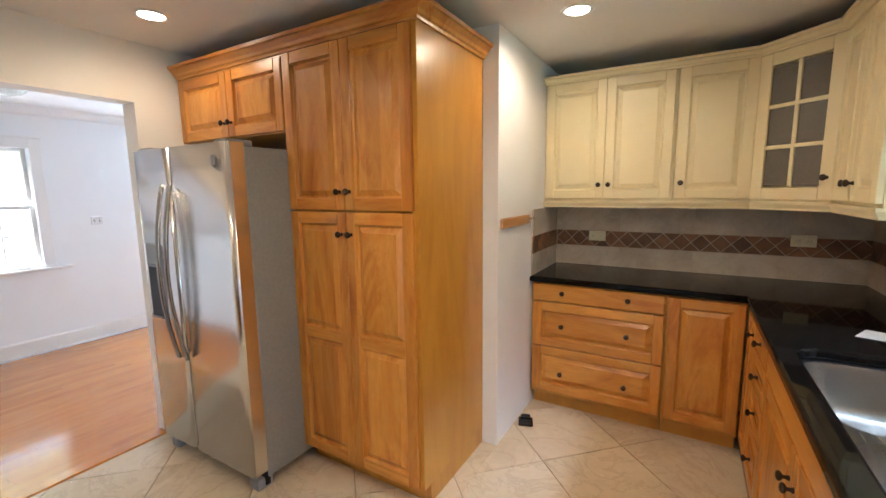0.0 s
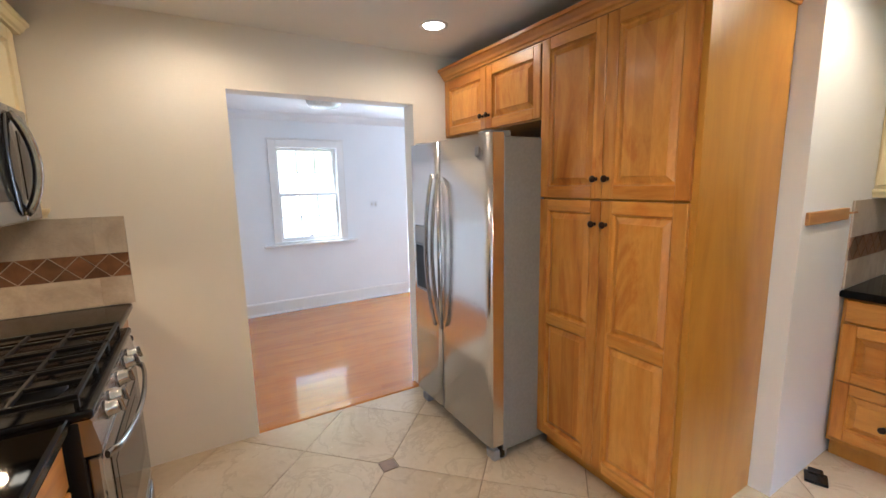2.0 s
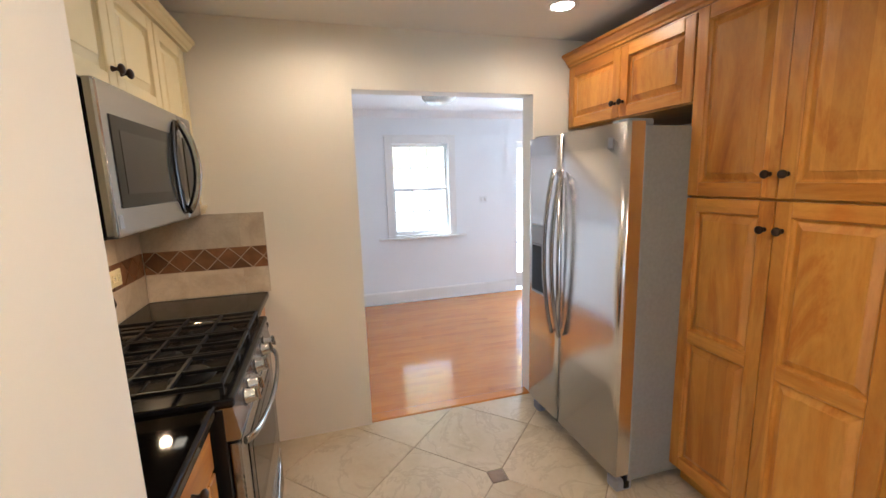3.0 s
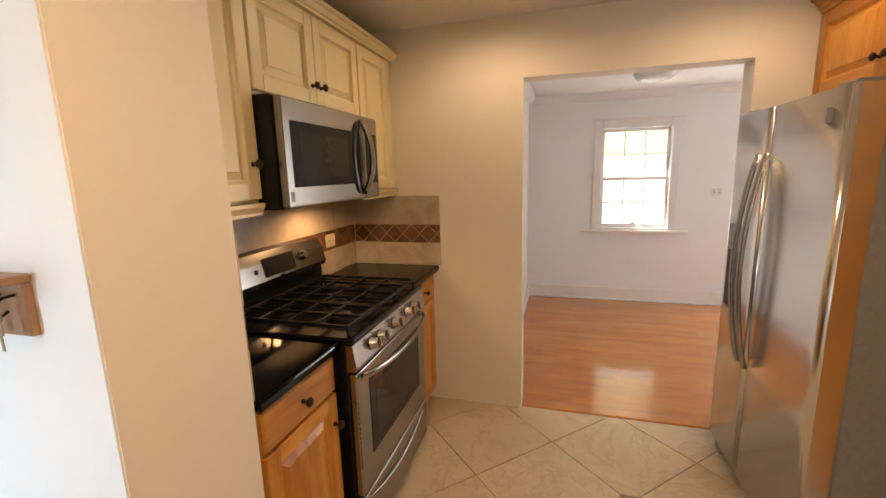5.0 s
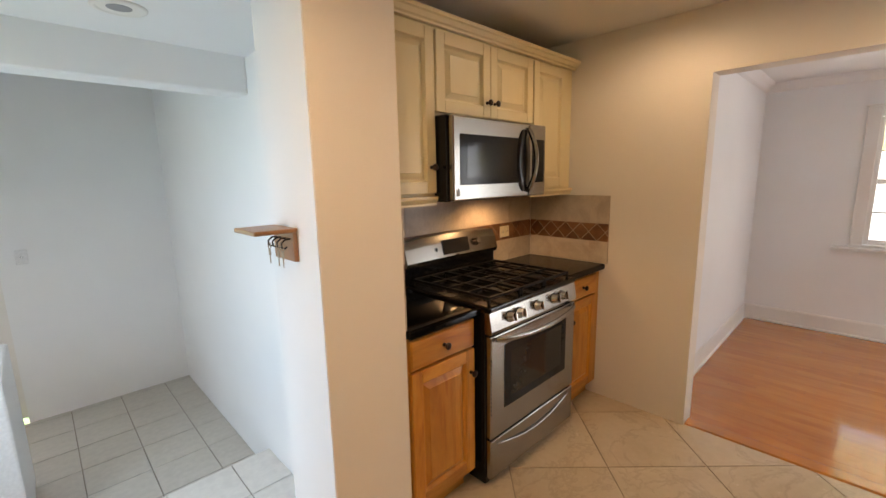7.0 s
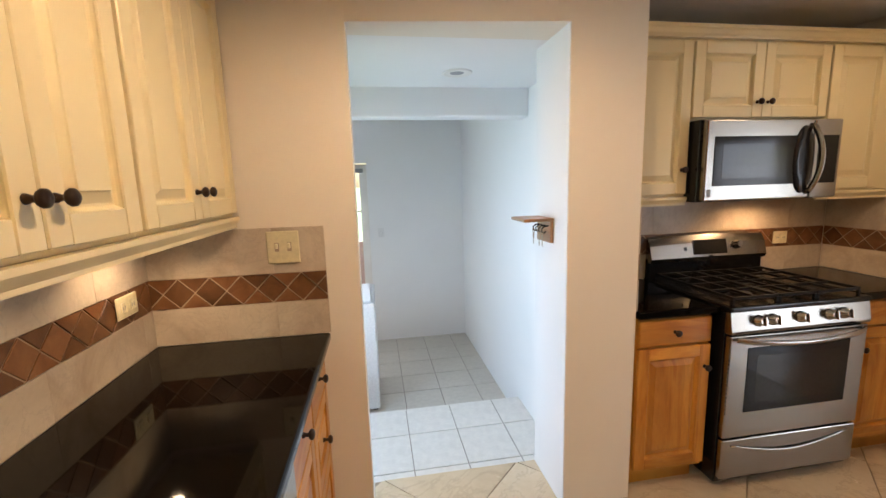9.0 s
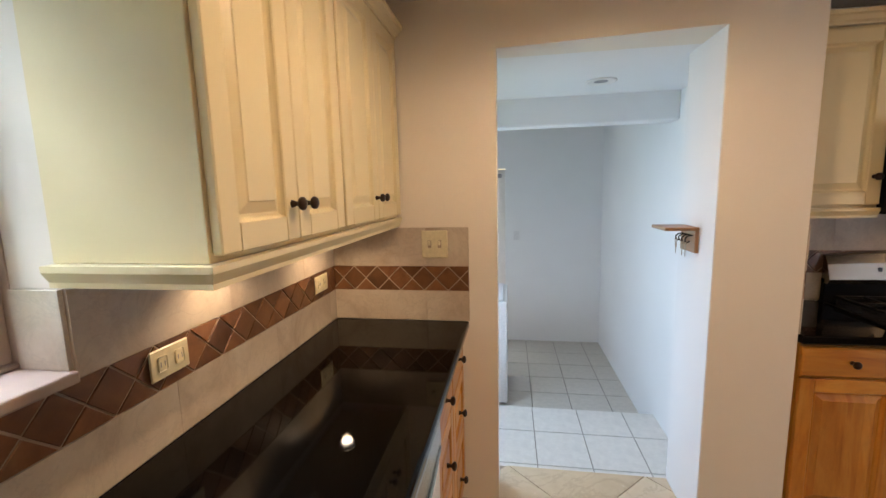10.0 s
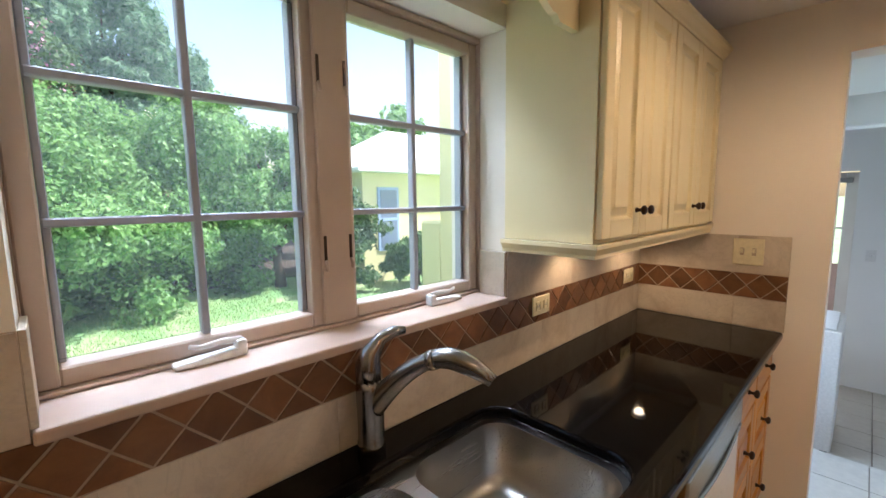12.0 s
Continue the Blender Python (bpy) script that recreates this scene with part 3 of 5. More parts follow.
for yy in (1.344, 1.421):
    for zz in (1.40, 1.86):
        bm = box(GX - 0.043, GX - 0.036, yy - 0.004, yy + 0.004, zz - 0.03, zz + 0.04, bev=0.001)
        latch = part("latch_slot", bm, M_BRONZE, win, "dark lock slot")
        part("latch_lever", tube(bmesh.new(), [(GX - 0.042, yy, zz - 0.028), (GX - 0.055, yy + 0.004, zz - 0.038), (GX - 0.058, yy + 0.006, zz - 0.052)], 0.0045, 8), M_WINDOW, latch, "painted lock lever")
for yy, way in ((0.995, -1), (1.725, 1)):
    bm = B(bmesh.new(), GX - 0.078, GX - 0.042, yy - 0.066, yy + 0.066, 1.1862, 1.2065, 0.006, 2)
    for v in bm.verts:
        if v.co.z > 1.195:
            v.co.z -= 0.008 * (0.5 + way * (v.co.y - yy) / 0.132)
    c = part("crank_cover", bm, M_WHITE, win, "white crank operator cover")
    part("crank_hub", box(GX - 0.078, GX - 0.046, yy - way * 0.068 - 0.012, yy - way * 0.068 + 0.012, 1.1865, 1.224, bev=0.006, seg=2), M_WHITE, c, "white crank hub")
    part("crank_arm", tube(bmesh.new(), [(GX - 0.062, yy - way * 0.07, 1.222), (GX - 0.064, yy - way * 0.03, 1.226), (GX - 0.066, yy + way * 0.015, 1.224), (GX - 0.068, yy + way * 0.035, 1.231)], [0.008, 0.0075, 0.006, 0.005], 10, 0.7), M_WHITE, c, "folded white crank handle")


def sash_window(name, x, y0, y1, z0, z1, label):
    """A double-hung window in the west wall, seen from the east."""
    w = thing(name, label, "window", kind="structure")
    bm = bmesh.new()
    c = 0.085
    for a in ((x, x + 0.022, y0 - c, y0, z0, z1 + c), (x, x + 0.022, y1, y1 + c, z0, z1 + c), (x, x + 0.022, y0 + 0.0005, y1 - 0.0005, z1, z1 + c)):
        B(bm, *a, bev=0.004)
    B(bm, x, x + 0.03, y0 - c - 0.012, y1 + c + 0.012, z1 + c + 0.0005, z1 + c + 0.016, 0.003)
    part("casing", bm, M_TRIM, w, "white moulded window casing")
    part("window_sill", box(x, x + 0.065, y0 - 0.2, y1 + 0.2, z0 - 0.05, z0 - 0.025, bev=0.004), M_TRIM, w)
    part("apron", box(x, x + 0.018, y0 - c, y1 + c, z0 - 0.024, z0 - 0.001, bev=0.002), M_TRIM, w)
    zm = (z0 + z1) / 2
    for k, (a, b, dx) in enumerate(((z0, zm + 0.018, -0.07), (zm - 0.018, z1, -0.11))):
        bm = bmesh.new()
        t = 0.032
        xx = x + dx
        for q in ((xx, xx + 0.035, y0, y0 + t, a, b), (xx, xx + 0.035, y1 - t, y1, a, b), (xx, xx + 0.035, y0 + t + 0.0005, y1 - t - 0.0005, a, a + t + 0.01), (xx, xx + 0.035, y0 + t + 0.0005, y1 - t - 0.0005, b - t, b)):
            B(bm, *q, bev=0.003)
        sash = part("sash", bm, M_TRIM, w, "white painted sliding sash")
        zc = (a + b) / 2
        part("sash_bar", box(xx + 0.004, xx + 0.028, y0 + t, y1 - t, zc - 0.006, zc + 0.006), M_TRIM, sash)
        for i in (1, 2):
            yy = y0 + t + (y1 - y0 - 2 * t) * i / 3
            part("sash_bar", box(xx + 0.0035, xx + 0.0285, yy - 0.006, yy + 0.006, a + t, b - t), M_TRIM, sash)
        g = part("pane", box(xx + 0.012, xx + 0.016, y0 + t, y1 - t, a + t, b - t), M_GLASS, sash)
        g.visible_shadow = False
    part("sash_lock", box(x - 0.045, x - 0.015, (y0 + y1) / 2 - 0.025, (y0 + y1) / 2 + 0.025, z0 + 0.043, z0 + 0.06, bev=0.003), M_CHROME, w, "small metal sash lift")
    return w


sash_window("window_2", DX, 0.815, 1.507, 0.825, 1.905, "white double-hung sash window with small panes and casing")


def glazed_door(name, m, w, h, label, cols, rows):
    """A framed glass door that faces local -y."""
    d = thing(name, label, "door", m, kind="structure")
    bm = bmesh.new()
    s = 0.09
    for a in ((0, s, 0, 0.04, 0, h), (w - s, w, 0, 0.04, 0, h), (s + 0.0005, w - s - 0.0005, 0, 0.04, 0, 0.2), (s + 0.0005, w - s - 0.0005, 0, 0.04, h - s, h)):
        B(bm, *a, bev=0.004)
    part("door_frame", bm, M_TRIM, d, "white painted door stiles and rails")
    for i in range(1, cols):
        xx = s + (w - 2 * s) * i / cols
        part("glazing_bar", box(xx - 0.01, xx + 0.01, 0.006, 0.034, 0.2, h - s), M_TRIM, d)
    for k in range(1, rows):
        zz = 0.2 + (h - s - 0.2) * k / rows
        part("glazing_bar", box(s, w - s, 0.0065, 0.0335, zz - 0.01, zz + 0.01), M_TRIM, d)
    g = part("pane", box(s, w - s, 0.018, 0.022, 0.2, h - s), M_GLASS, d)
    g.visible_shadow = False
    return d


glazed_door("door_1", pose(DX - 0.16, 2.42, DZ, 0, 0, 90), 1.08, 1.96, "white glazed garden door of the dining room", 2, 4)
ld = glazed_door("door_2", pose(1.0, -3.74, -0.36, 0, 0, 180), 0.8, 2.10, "white glazed back door of the laundry", 2, 4)
M_PINKPANEL = painted("faded_pink_door_paint", (0.60, 0.42, 0.36), (0.52, 0.35, 0.29), 0.5)
part("kick_panel", box(0.091, 0.709, 0.004, 0.036, 0.201, 1.20, bev=0.004), M_PINKPANEL, ld, "faded pink lower door panel")
part("door_closer", box(0.56, 0.76, -0.055, -0.002, 2.0, 2.05, bev=0.006), M_GREY, ld, "grey door closer with a dark arm")

# ---- kitchen: tall cabinet, cabinet over the fridge ----


def cabinet(name, label, m, w, d, h, body_mat, kick=0.0, group="", side_mat=None):
    c = thing(name, label, "cabinet", m, group)
    part("body", box(0, w, 0.0, d, kick, h, bev=0.0015), side_mat or body_mat, c)
    if kick:
        part("kickboard", box(0.002, w - 0.002, 0.06, d, 0, kick - 0.0005), body_mat, c, "recessed kickboard")
    return c


def two_doors(c, w, z0, z1, material, kz, rails=(), edge=0.0, gap=0.0):
    mid = w / 2
    front(c, "door", edge, mid - gap, z0, z1, material, [(mid - 0.03, kz)], rails)
    front(c, "door", mid + gap, w - edge, z0, z1, material, [(mid + 0.03, kz)], rails)


tall = cabinet("tall_cabinet", "tall honey-stained wooden pantry cabinet with four raised-panel doors", pose(-1.675, 1.53, 0), 0.775, 0.625, 2.17, M_WOOD_SIDE, 0.10)
two_doors(tall, 0.755, 1.388, 2.14, M_WOOD, 1.475)
two_doors(tall, 0.755, 0.105, 1.382, M_WOOD, 1.278, (0.765,))
over = cabinet("over_fridge_cabinet", "honey-stained wooden cabinet above the refrigerator with two doors", pose(-2.626, 1.53, 1.775), 0.949, 0.625, 0.395, M_WOOD_SIDE)
front(over, "door", 0.030, 0.4945, 0.004, 0.355, M_WOOD, [(0.4645, 0.080)])
front(over, "door", 0.4945, 0.947, 0.004, 0.355, M_WOOD, [(0.5245, 0.080)])
bm = bmesh.new()
sweep(bm, [(-2.627, 1.532), (-0.899, 1.532), (-0.899, 2.155)], [(0.0, 2.146), (0.010, 2.146), (0.012, 2.158), (0.022, 2.164), (0.030, 2.178), (0.046, 2.196), (0.056, 2.200), (0.058, 2.216), (0.0, 2.216)])
solid("crown_moulding", bm, M_WOOD_H, "honey-stained wooden crown moulding on the tall cabinets", "moulding")

# ---- refrigerator ----


def fridge():
    f = thing("refrigerator", "stainless steel side-by-side refrigerator with grey sides and water dispenser", "refrigerator", pose(-2.505, 1.188, 0))
    W = 0.842
    part("body", box(0.004, W - 0.004, 0.085, 0.80, 0.055, 1.685, bev=0.006), M_FRSIDE, f, "dark grey painted steel body")
    part("grille", box(0.01, W - 0.01, 0.07, 0.10, 0.015, 0.095, bev=0.004), M_BLACK, f, "black base grille")
    for x in (0.02, W - 0.09):
        part("foot", box(x, x + 0.075, 0.03, 0.12, 0.0, 0.06, bev=0.012, seg=2), M_GREY, f, "grey plastic roller cover")
    split = 0.34
    for a, b in ((0.0, split - 0.003), (split + 0.003, W)):
        bm = bmesh.new()
        n = 28
        prof = []
        for i in range(n + 1):
            u = i / n
            prof.append((a + (b - a) * u, 0.014 * abs(2 * u - 1) ** 18))
        vs0 = [bm.verts.new((x, y, 0.10)) for x, y in prof]
        vs1 = [bm.verts.new((x, y, 1.70)) for x, y in prof]
        k0 = [bm.verts.new((x, 0.08, z)) for z in (0.10, 1.70) for x in (a, b)]
        for i in range(n):
            bm.faces.new((vs0[i], vs0[i + 1], vs1[i + 1], vs1[i])).smooth = True
        bm.faces.new([*vs0[::-1], k0[0], k0[1]])
        bm.faces.new([*vs1, k0[3], k0[2]])
        bm.faces.new((vs0[0], vs1[0], k0[2], k0[0]))
        bm.faces.new((vs0[-1], k0[1], k0[3], vs1[-1]))
        bm.faces.new((k0[0], k0[2], k0[3], k0[1]))
        d = part("door", bm, M_STEEL_V, f, "brushed steel door")
        hx = (b - 0.035) if a == 0 else (a + 0.035)
        pts = arc(lambda u: (hx, -0.012 - 0.055 * math.sin(math.pi * u) ** 0.8, 0.62 + 0.90 * u), 22)
        part("handle", tube(bmesh.new(), pts, 0.016, 10, 0.65), M_CHROME, d, "long bowed steel handle")
        if a == 0:
            dp = part("dispenser", box(0.05, 0.21, -0.006, 0.02, 0.80, 1.215, bev=0.006), M_GREY, d, "dark water dispenser recess")
            part("dispenser_panel", box(0.058, 0.202, -0.009, 0.0, 1.10, 1.208, bev=0.003), M_STEEL, dp)
            part("dispenser_well", box(0.062, 0.198, -0.0075, 0.0, 0.815, 1.09, bev=0.003), M_BLACK, dp)
        else:
            part("badge", box(W - 0.125, W - 0.095, -0.0025, 0.004, 1.60, 1.645, bev=0.001), M_GREY, d, "small grey badge")
    for x in (0.03, W - 0.13):
        part("hinge_cover", box(x, x + 0.10, 0.02, 0.15, 1.686, 1.715, bev=0.006), M_GREY, f, "grey hinge cover")


fridge()

# ---- north base run, diagonal corner wall cabinets ----
nb = cabinet("drawer_cabinet", "honey wood base cabinet with three wide drawers", pose(-0.800, 2.73, 0), 0.795, 0.577, 0.868, M_WOOD_SIDE, 0.10, "kitchen base cabinets")
front(nb, "drawer", 0.012, 0.79, 0.747, 0.866, M_WOOD_H, [(0.206, 0.812), (0.593, 0.812)], slab=True)
front(nb, "drawer", 0.012, 0.79, 0.443, 0.742, M_WOOD_H, [(0.206, 0.592), (0.593, 0.592)])
front(nb, "drawer", 0.012, 0.79, 0.130, 0.438, M_WOOD_H, [(0.206, 0.268), (0.593, 0.268)])
nc = cabinet("corner_base_cabinet", "honey wood base cabinet with one raised-panel door", pose(-0.004, 2.73, 0), 0.377, 0.577, 0.868, M_WOOD_SIDE, 0.10, "kitchen base cabinets")
front(nc, "door", 0.012, 0.372, 0.125, 0.862, M_WOOD, [])


def east(y, x=0.398):
    return pose(x, y, 0, 0, 0, -90)


e0 = cabinet("base_cabinet", "narrow honey wood base cabinet with one raised-panel door", east(2.728), 0.308, 0.575, 0.868, M_WOOD_SIDE, 0.10, "kitchen base cabinets")
front(e0, "door", 0.03, 0.305, 0.125, 0.862, M_WOOD, [(0.25, 0.77)])
e1 = cabinet("drawer_cabinet", "narrow honey wood base cabinet with a stack of four drawers", east(2.419), 0.34, 0.575, 0.868, M_WOOD_SIDE, 0.10, "kitchen base cabinets")
for a, b in ((0.735, 0.862), (0.565, 0.73), (0.40, 0.56), (0.125, 0.395)):
    front(e1, "drawer", 0.004, 0.336, a, b, M_WOOD_H, [(0.169, (a + b) / 2)], slab=a > 0.7)
e2 = cabinet("sink_cabinet", "honey wood sink cabinet with two raised-panel doors", east(2.078), 1.10, 0.012, 0.868, M_WOOD_SIDE, 0.0, "kitchen base cabinets")
two_doors(e2, 1.10, 0.125, 0.72, M_WOOD, 0.62)
front(e2, "drawer", 0.0, 1.10, 0.725, 0.862, M_WOOD_H, [], slab=True)
dw = thing("dishwasher", "white dishwasher with a steel control strip under the counter", "dishwasher", east(0.925, 0.384))
part("body", box(0.004, 0.60, 0.0, 0.58, 0.0, 0.865), M_FRSIDE, dw)
part("door", box(0.004, 0.60, -0.03, -0.0005, 0.11, 0.74, bev=0.006, seg=2), M_WHITE, dw, "white front panel")
part("control_panel", box(0.004, 0.60, -0.036, -0.0005, 0.745, 0.862, bev=0.006, seg=2), M_STEEL, dw, "steel control strip")
part("handle", tube(bmesh.new(), arc(lambda u: (0.02 + 0.564 * u, -0.034 - 0.006 * math.sin(math.pi * u), 0.775 - 0.022 * math.sin(math.pi * u)), 18), 0.007, 8, 0.8), M_STEEL, dw, "curved steel pull lip")
e3 = cabinet("drawer_cabinet", "honey wood base cabinet with two stacks of drawers", east(0.318, 0.384), 0.734, 0.59, 0.868, M_WOOD_SIDE, 0.10, "kitchen base cabinets")
for a, b, kz in ((0.715, 0.862, 0.812), (0.44, 0.71, 0.573), (0.125, 0.435, 0.262)):
    front(e3, "drawer", 0.012, 0.345, a, b, M_WOOD_H, [(0.175, kz)], slab=a > 0.65)
    front(e3, "drawer", 0.350, 0.715, a, b, M_WOOD_H, [(0.52, kz)], slab=a > 0.65)

# Wall cabinets, cream.
UZ, UH = 1.395, 0.77


def upper(name, label, m, w, h=UH, d=0.328):
    return cabinet(name, label, m, w, d, h, M_CREAM, 0, "cream wall cabinets")


u1 = upper("wall_cabinet", "cream painted wall cabinet with two raised-panel doors", pose(-0.809, 2.98, UZ), 0.790)
two_doors(u1, 0.788, 0.014, 0.768, M_CREAM, 0.105, edge=0.012)
u2 = upper("wall_cabinet", "cream painted wall cabinet with one raised-panel door", pose(-0.017, 2.98, UZ), 0.385)
front(u2, "door", 0.004, 0.378, 0.014, 0.768, M_CREAM, [(0.036, 0.108)])
# Diagonal corner unit with a glazed door.
cu = thing("corner_wall_cabinet", "cream diagonal corner cabinet with a six-pane glazed door", "cabinet", pose(0.370, 2.98, UZ, 0, 0, -45), "cream wall cabinets")
DW = 0.41
part("face_rail", box(0, DW, 0.0, 0.015, 0, 0.02), M_CREAM, cu)
part("face_rail", box(0, DW, 0.0, 0.015, UH - 0.02, UH), M_CREAM, cu)
s = 0.062
gd = part("door", box(0.004, 0.004 + s, -0.02, 0, 0.012, 0.765, bev=0.002), M_CREAM, cu, "cream glazed door frame")
part("stile", box(DW - s - 0.004, DW - 0.004, -0.02, 0, 0.012, 0.765, bev=0.002), M_CREAM, gd)
part("rail", box(s + 0.005, DW - s - 0.005, -0.0195, 0, 0.012, 0.012 + s, bev=0.002), M_CREAM, gd)
part("rail", box(s + 0.005, DW - s - 0.005, -0.0195, 0, 0.765 - s, 0.765, bev=0.002), M_CREAM, gd)
part("glazing_bar", box(DW / 2 - 0.01, DW / 2 + 0.01, -0.018, -0.004, 0.07, 0.71, bev=0.003), M_CREAM, gd)
for k in (1, 2):
    zz = 0.074 + 0.629 * k / 3
    part("glazing_bar", box(0.06, DW - 0.06, -0.0175, -0.0045, zz - 0.01, zz + 0.01, bev=0.003), M_CREAM, gd)
for i in range(2):
    for k in range(3):
        a = 0.064 + i * (DW / 2 - 0.054)
        part("pane", box(a, a + DW / 2 - 0.074, -0.009, -0.006, 0.074 + 0.629 * k / 3 + 0.01, 0.074 + 0.629 * (k + 1) / 3 - 0.01), M_FROST, gd, "grey textured glass")
part("knob", knob_bm(DW - 0.035, 0.12), M_BRONZE, gd, "dark bronze knob")
bm = bmesh.new()
plate(bm, [(0.004, 0.02), (DW - 0.004, 0.02), (DW / 2 + 0.23, 0.24), (DW / 2, 0.44), (DW / 2 - 0.23, 0.24)], [], 0.0, UH)
part("body", bm, M_CREAM, cu)


def eastu(y):
    return pose(0.66, y, UZ, 0, 0, -90)


u3 = upper("wall_cabinet", "cream painted wall cabinet between corner and window", eastu(2.688), 0.56, d=0.323)
two_doors(u3, 0.56, 0.012, 0.765, M_CREAM, 0.09)
u4 = upper("wall_cabinet", "cream painted wall cabinet with two raised-panel doors beside the window", eastu(0.803), 0.568, d=0.323)
two_doors(u4, 0.566, 0.012, 0.765, M_CREAM, 0.095, edge=0.006)
u5 = upper("wall_cabinet", "cream painted wall cabinet with two raised-panel doors", eastu(0.234), 0.652, d=0.323)
two_doors(u5, 0.650, 0.012, 0.765, M_CREAM, 0.095, edge=0.006)
CROWN = [(0.0, 2.162), (0.024, 2.162), (0.026, 2.170), (0.036, 2.176), (0.046, 2.192), (0.056, 2.197), (0.058, 2.211), (0.0, 2.211)]
RAIL = [(0.0, 1.352), (0.012, 1.352), (0.012, 1.362), (0.018, 1.372), (0.024, 1.382), (0.024, 1.3945), (0.0, 1.3945)]
CORNER = [(XST + 0.002, 2.98), (0.370, 2.98), (0.660, 2.690), (0.660, 2.128)]
solid("crown_moulding", sweep(bmesh.new(), [*CORNER, (0.983, 2.128)], CROWN), M_CREAM, "cream crown moulding on the wall cabinets", "moulding")
solid("light_rail", sweep(bmesh.new(), [*CORNER, (0.983, 2.128)], RAIL), M_CREAM, "cream light rail under the wall cabinets", "moulding")
SE = [(0.983, 0.803), (0.660, 0.803), (0.660, YS + 0.002)]
solid("crown_moulding", sweep(bmesh.new(), SE, CROWN), M_CREAM, "cream crown moulding on the wall cabinets", "moulding")
solid("light_rail", sweep(bmesh.new(), SE, RAIL), M_CREAM, "cream light rail under the wall cabinets", "moulding")
# Valance over the window, with a stepped curve at each end.
bm = bmesh.new()
out = [(0.805, 2.165), (2.126, 2.165), (2.126, 2.003)]
curve = [(0.10, 2.003), (0.12, 2.02), (0.135, 2.02)] + [(0.135 + 0.22 * i / 8, 2.02 + 0.07 * math.sin(math.pi / 2 * i / 8)) for i in range(1, 9)]
out += [(2.126 - a, b) for a, b in curve] + [(0.805 + a, b) for a, b in curve[::-1]] + [(0.805, 2.003)]
vs = [bm.verts.new((0.722, y, z)) for y, z in out]
f = bm.faces.new(vs)
ext = bmesh.ops.extrude_face_region(bm, geom=[f])["geom"]
bmesh.ops.translate(bm, vec=(0.02, 0, 0), verts=[v for v in ext if isinstance(v, bmesh.types.BMVert)])
solid("window_valance", bm, M_CREAM, "cream painted scalloped valance above the window", "valance")

# ---- granite counters ----


def counter(name, outer, holes, label):
    bm = plate(bmesh.new(), outer, holes, 0.872, 0.91)
    top = [e for e in bm.edges if len(e.link_faces) == 2 and e.calc_face_angle(0) > 1.2 and abs(e.verts[0].co.z - e.verts[1].co.z) < 1e-5]
    bmesh.ops.bevel(bm, geom=top, offset=0.011, segments=3, affect="EDGES", profile=0.5)
    return solid(name, bm, M_GRANITE, label, "countertop")


SINK = (0.424, 0.862, 1.005, 1.935)
counter("countertop", [(XST + 0.002, 2.69), (0.357, 2.69), (0.335, YS + 0.002), (XE - 0.002, YS + 0.002), (XE - 0.002, YN - 0.002), (XST + 0.002, YN - 0.002)],
        [rounded(*SINK, 0.085)], "polished black granite countertop running round the corner to the sink")

# ---- sink and faucet ----
sk = thing("kitchen_sink", "stainless steel double-bowl undermount sink", "sink")
bowls = [(0.438, 0.850, 1.020, 1.378), (0.438, 0.850, 1.418, 1.922)]
bm = plate(bmesh.new(), rounded(0.41, 0.88, 0.99, 1.95, 0.09), [rounded(*b, 0.075) for b in bowls], 0.868, 0.8705)
part("rim", bm, M_SINK, sk)
for x0, x1, y0, y1 in bowls:
    bm = bmesh.new()
    loops = []
    for ins, z, r in ((0, 0.870, 0.075), (0.006, 0.84, 0.075), (0.012, 0.74, 0.07), (0.022, 0.705, 0.062), (0.05, 0.690, 0.05), (0.13, 0.686, 0.03)):
        loops.append([bm.verts.new((x, y, z)) for x, y in rounded(x0 + ins, x1 - ins, y0 + ins, y1 - ins, r)])
    for a, b in zip(loops, loops[1:]):
        for i in range(len(a)):
            bm.faces.new((a[i], a[(i + 1) % len(a)], b[(i + 1) % len(a)], b[i])).smooth = True
    bm.faces.new(loops[-1])
    bw = part("bowl", bm, M_SINK, sk)
    part("drain", lathe(bmesh.new(), [(0.055, 0), (0.055, 0.003), (0.045, 0.005), (0.04, 0.002), (0.012, 0.001), (0.010, 0.010)], Matrix.Translation(((x0 + x1) / 2, (y0 + y1) / 2, 0.687))), M_CHROME, bw, "round strainer")
fa = thing("faucet", "satin nickel pull-out kitchen faucet with a lever on top", "faucet", pose(0.93, 1.413, 0.91))
part("base", lathe(bmesh.new(), [(0.0355, 0.0), (0.0355, 0.026), (0.0335, 0.030), (0.033, 0.07), (0.0345, 0.13), (0.0345, 0.165), (0.033, 0.188)], None, 28), M_CHROME, fa)
pts = arc(lambda u: (-0.295 * u, -0.115 * u, 0.10 + 0.172 * math.sin(min(1.0, u / 0.72) * math.pi / 2) ** 0.9 - 0.32 * max(0, u - 0.66) ** 2), 20)
part("spout", tube(bmesh.new(), pts, [0.030 - 0.0095 * min(1, i / 9) + 0.005 * math.sin(math.pi * max(0, i - 10) / 10) - 0.0006 * max(0, i - 14) ** 1.6 for i in range(20)], 18, 0.9), M_CHROME, fa)
part("spray_collar", tube(bmesh.new(), [pts[10], pts[11]], 0.0235, 18), M_CHROME, fa)
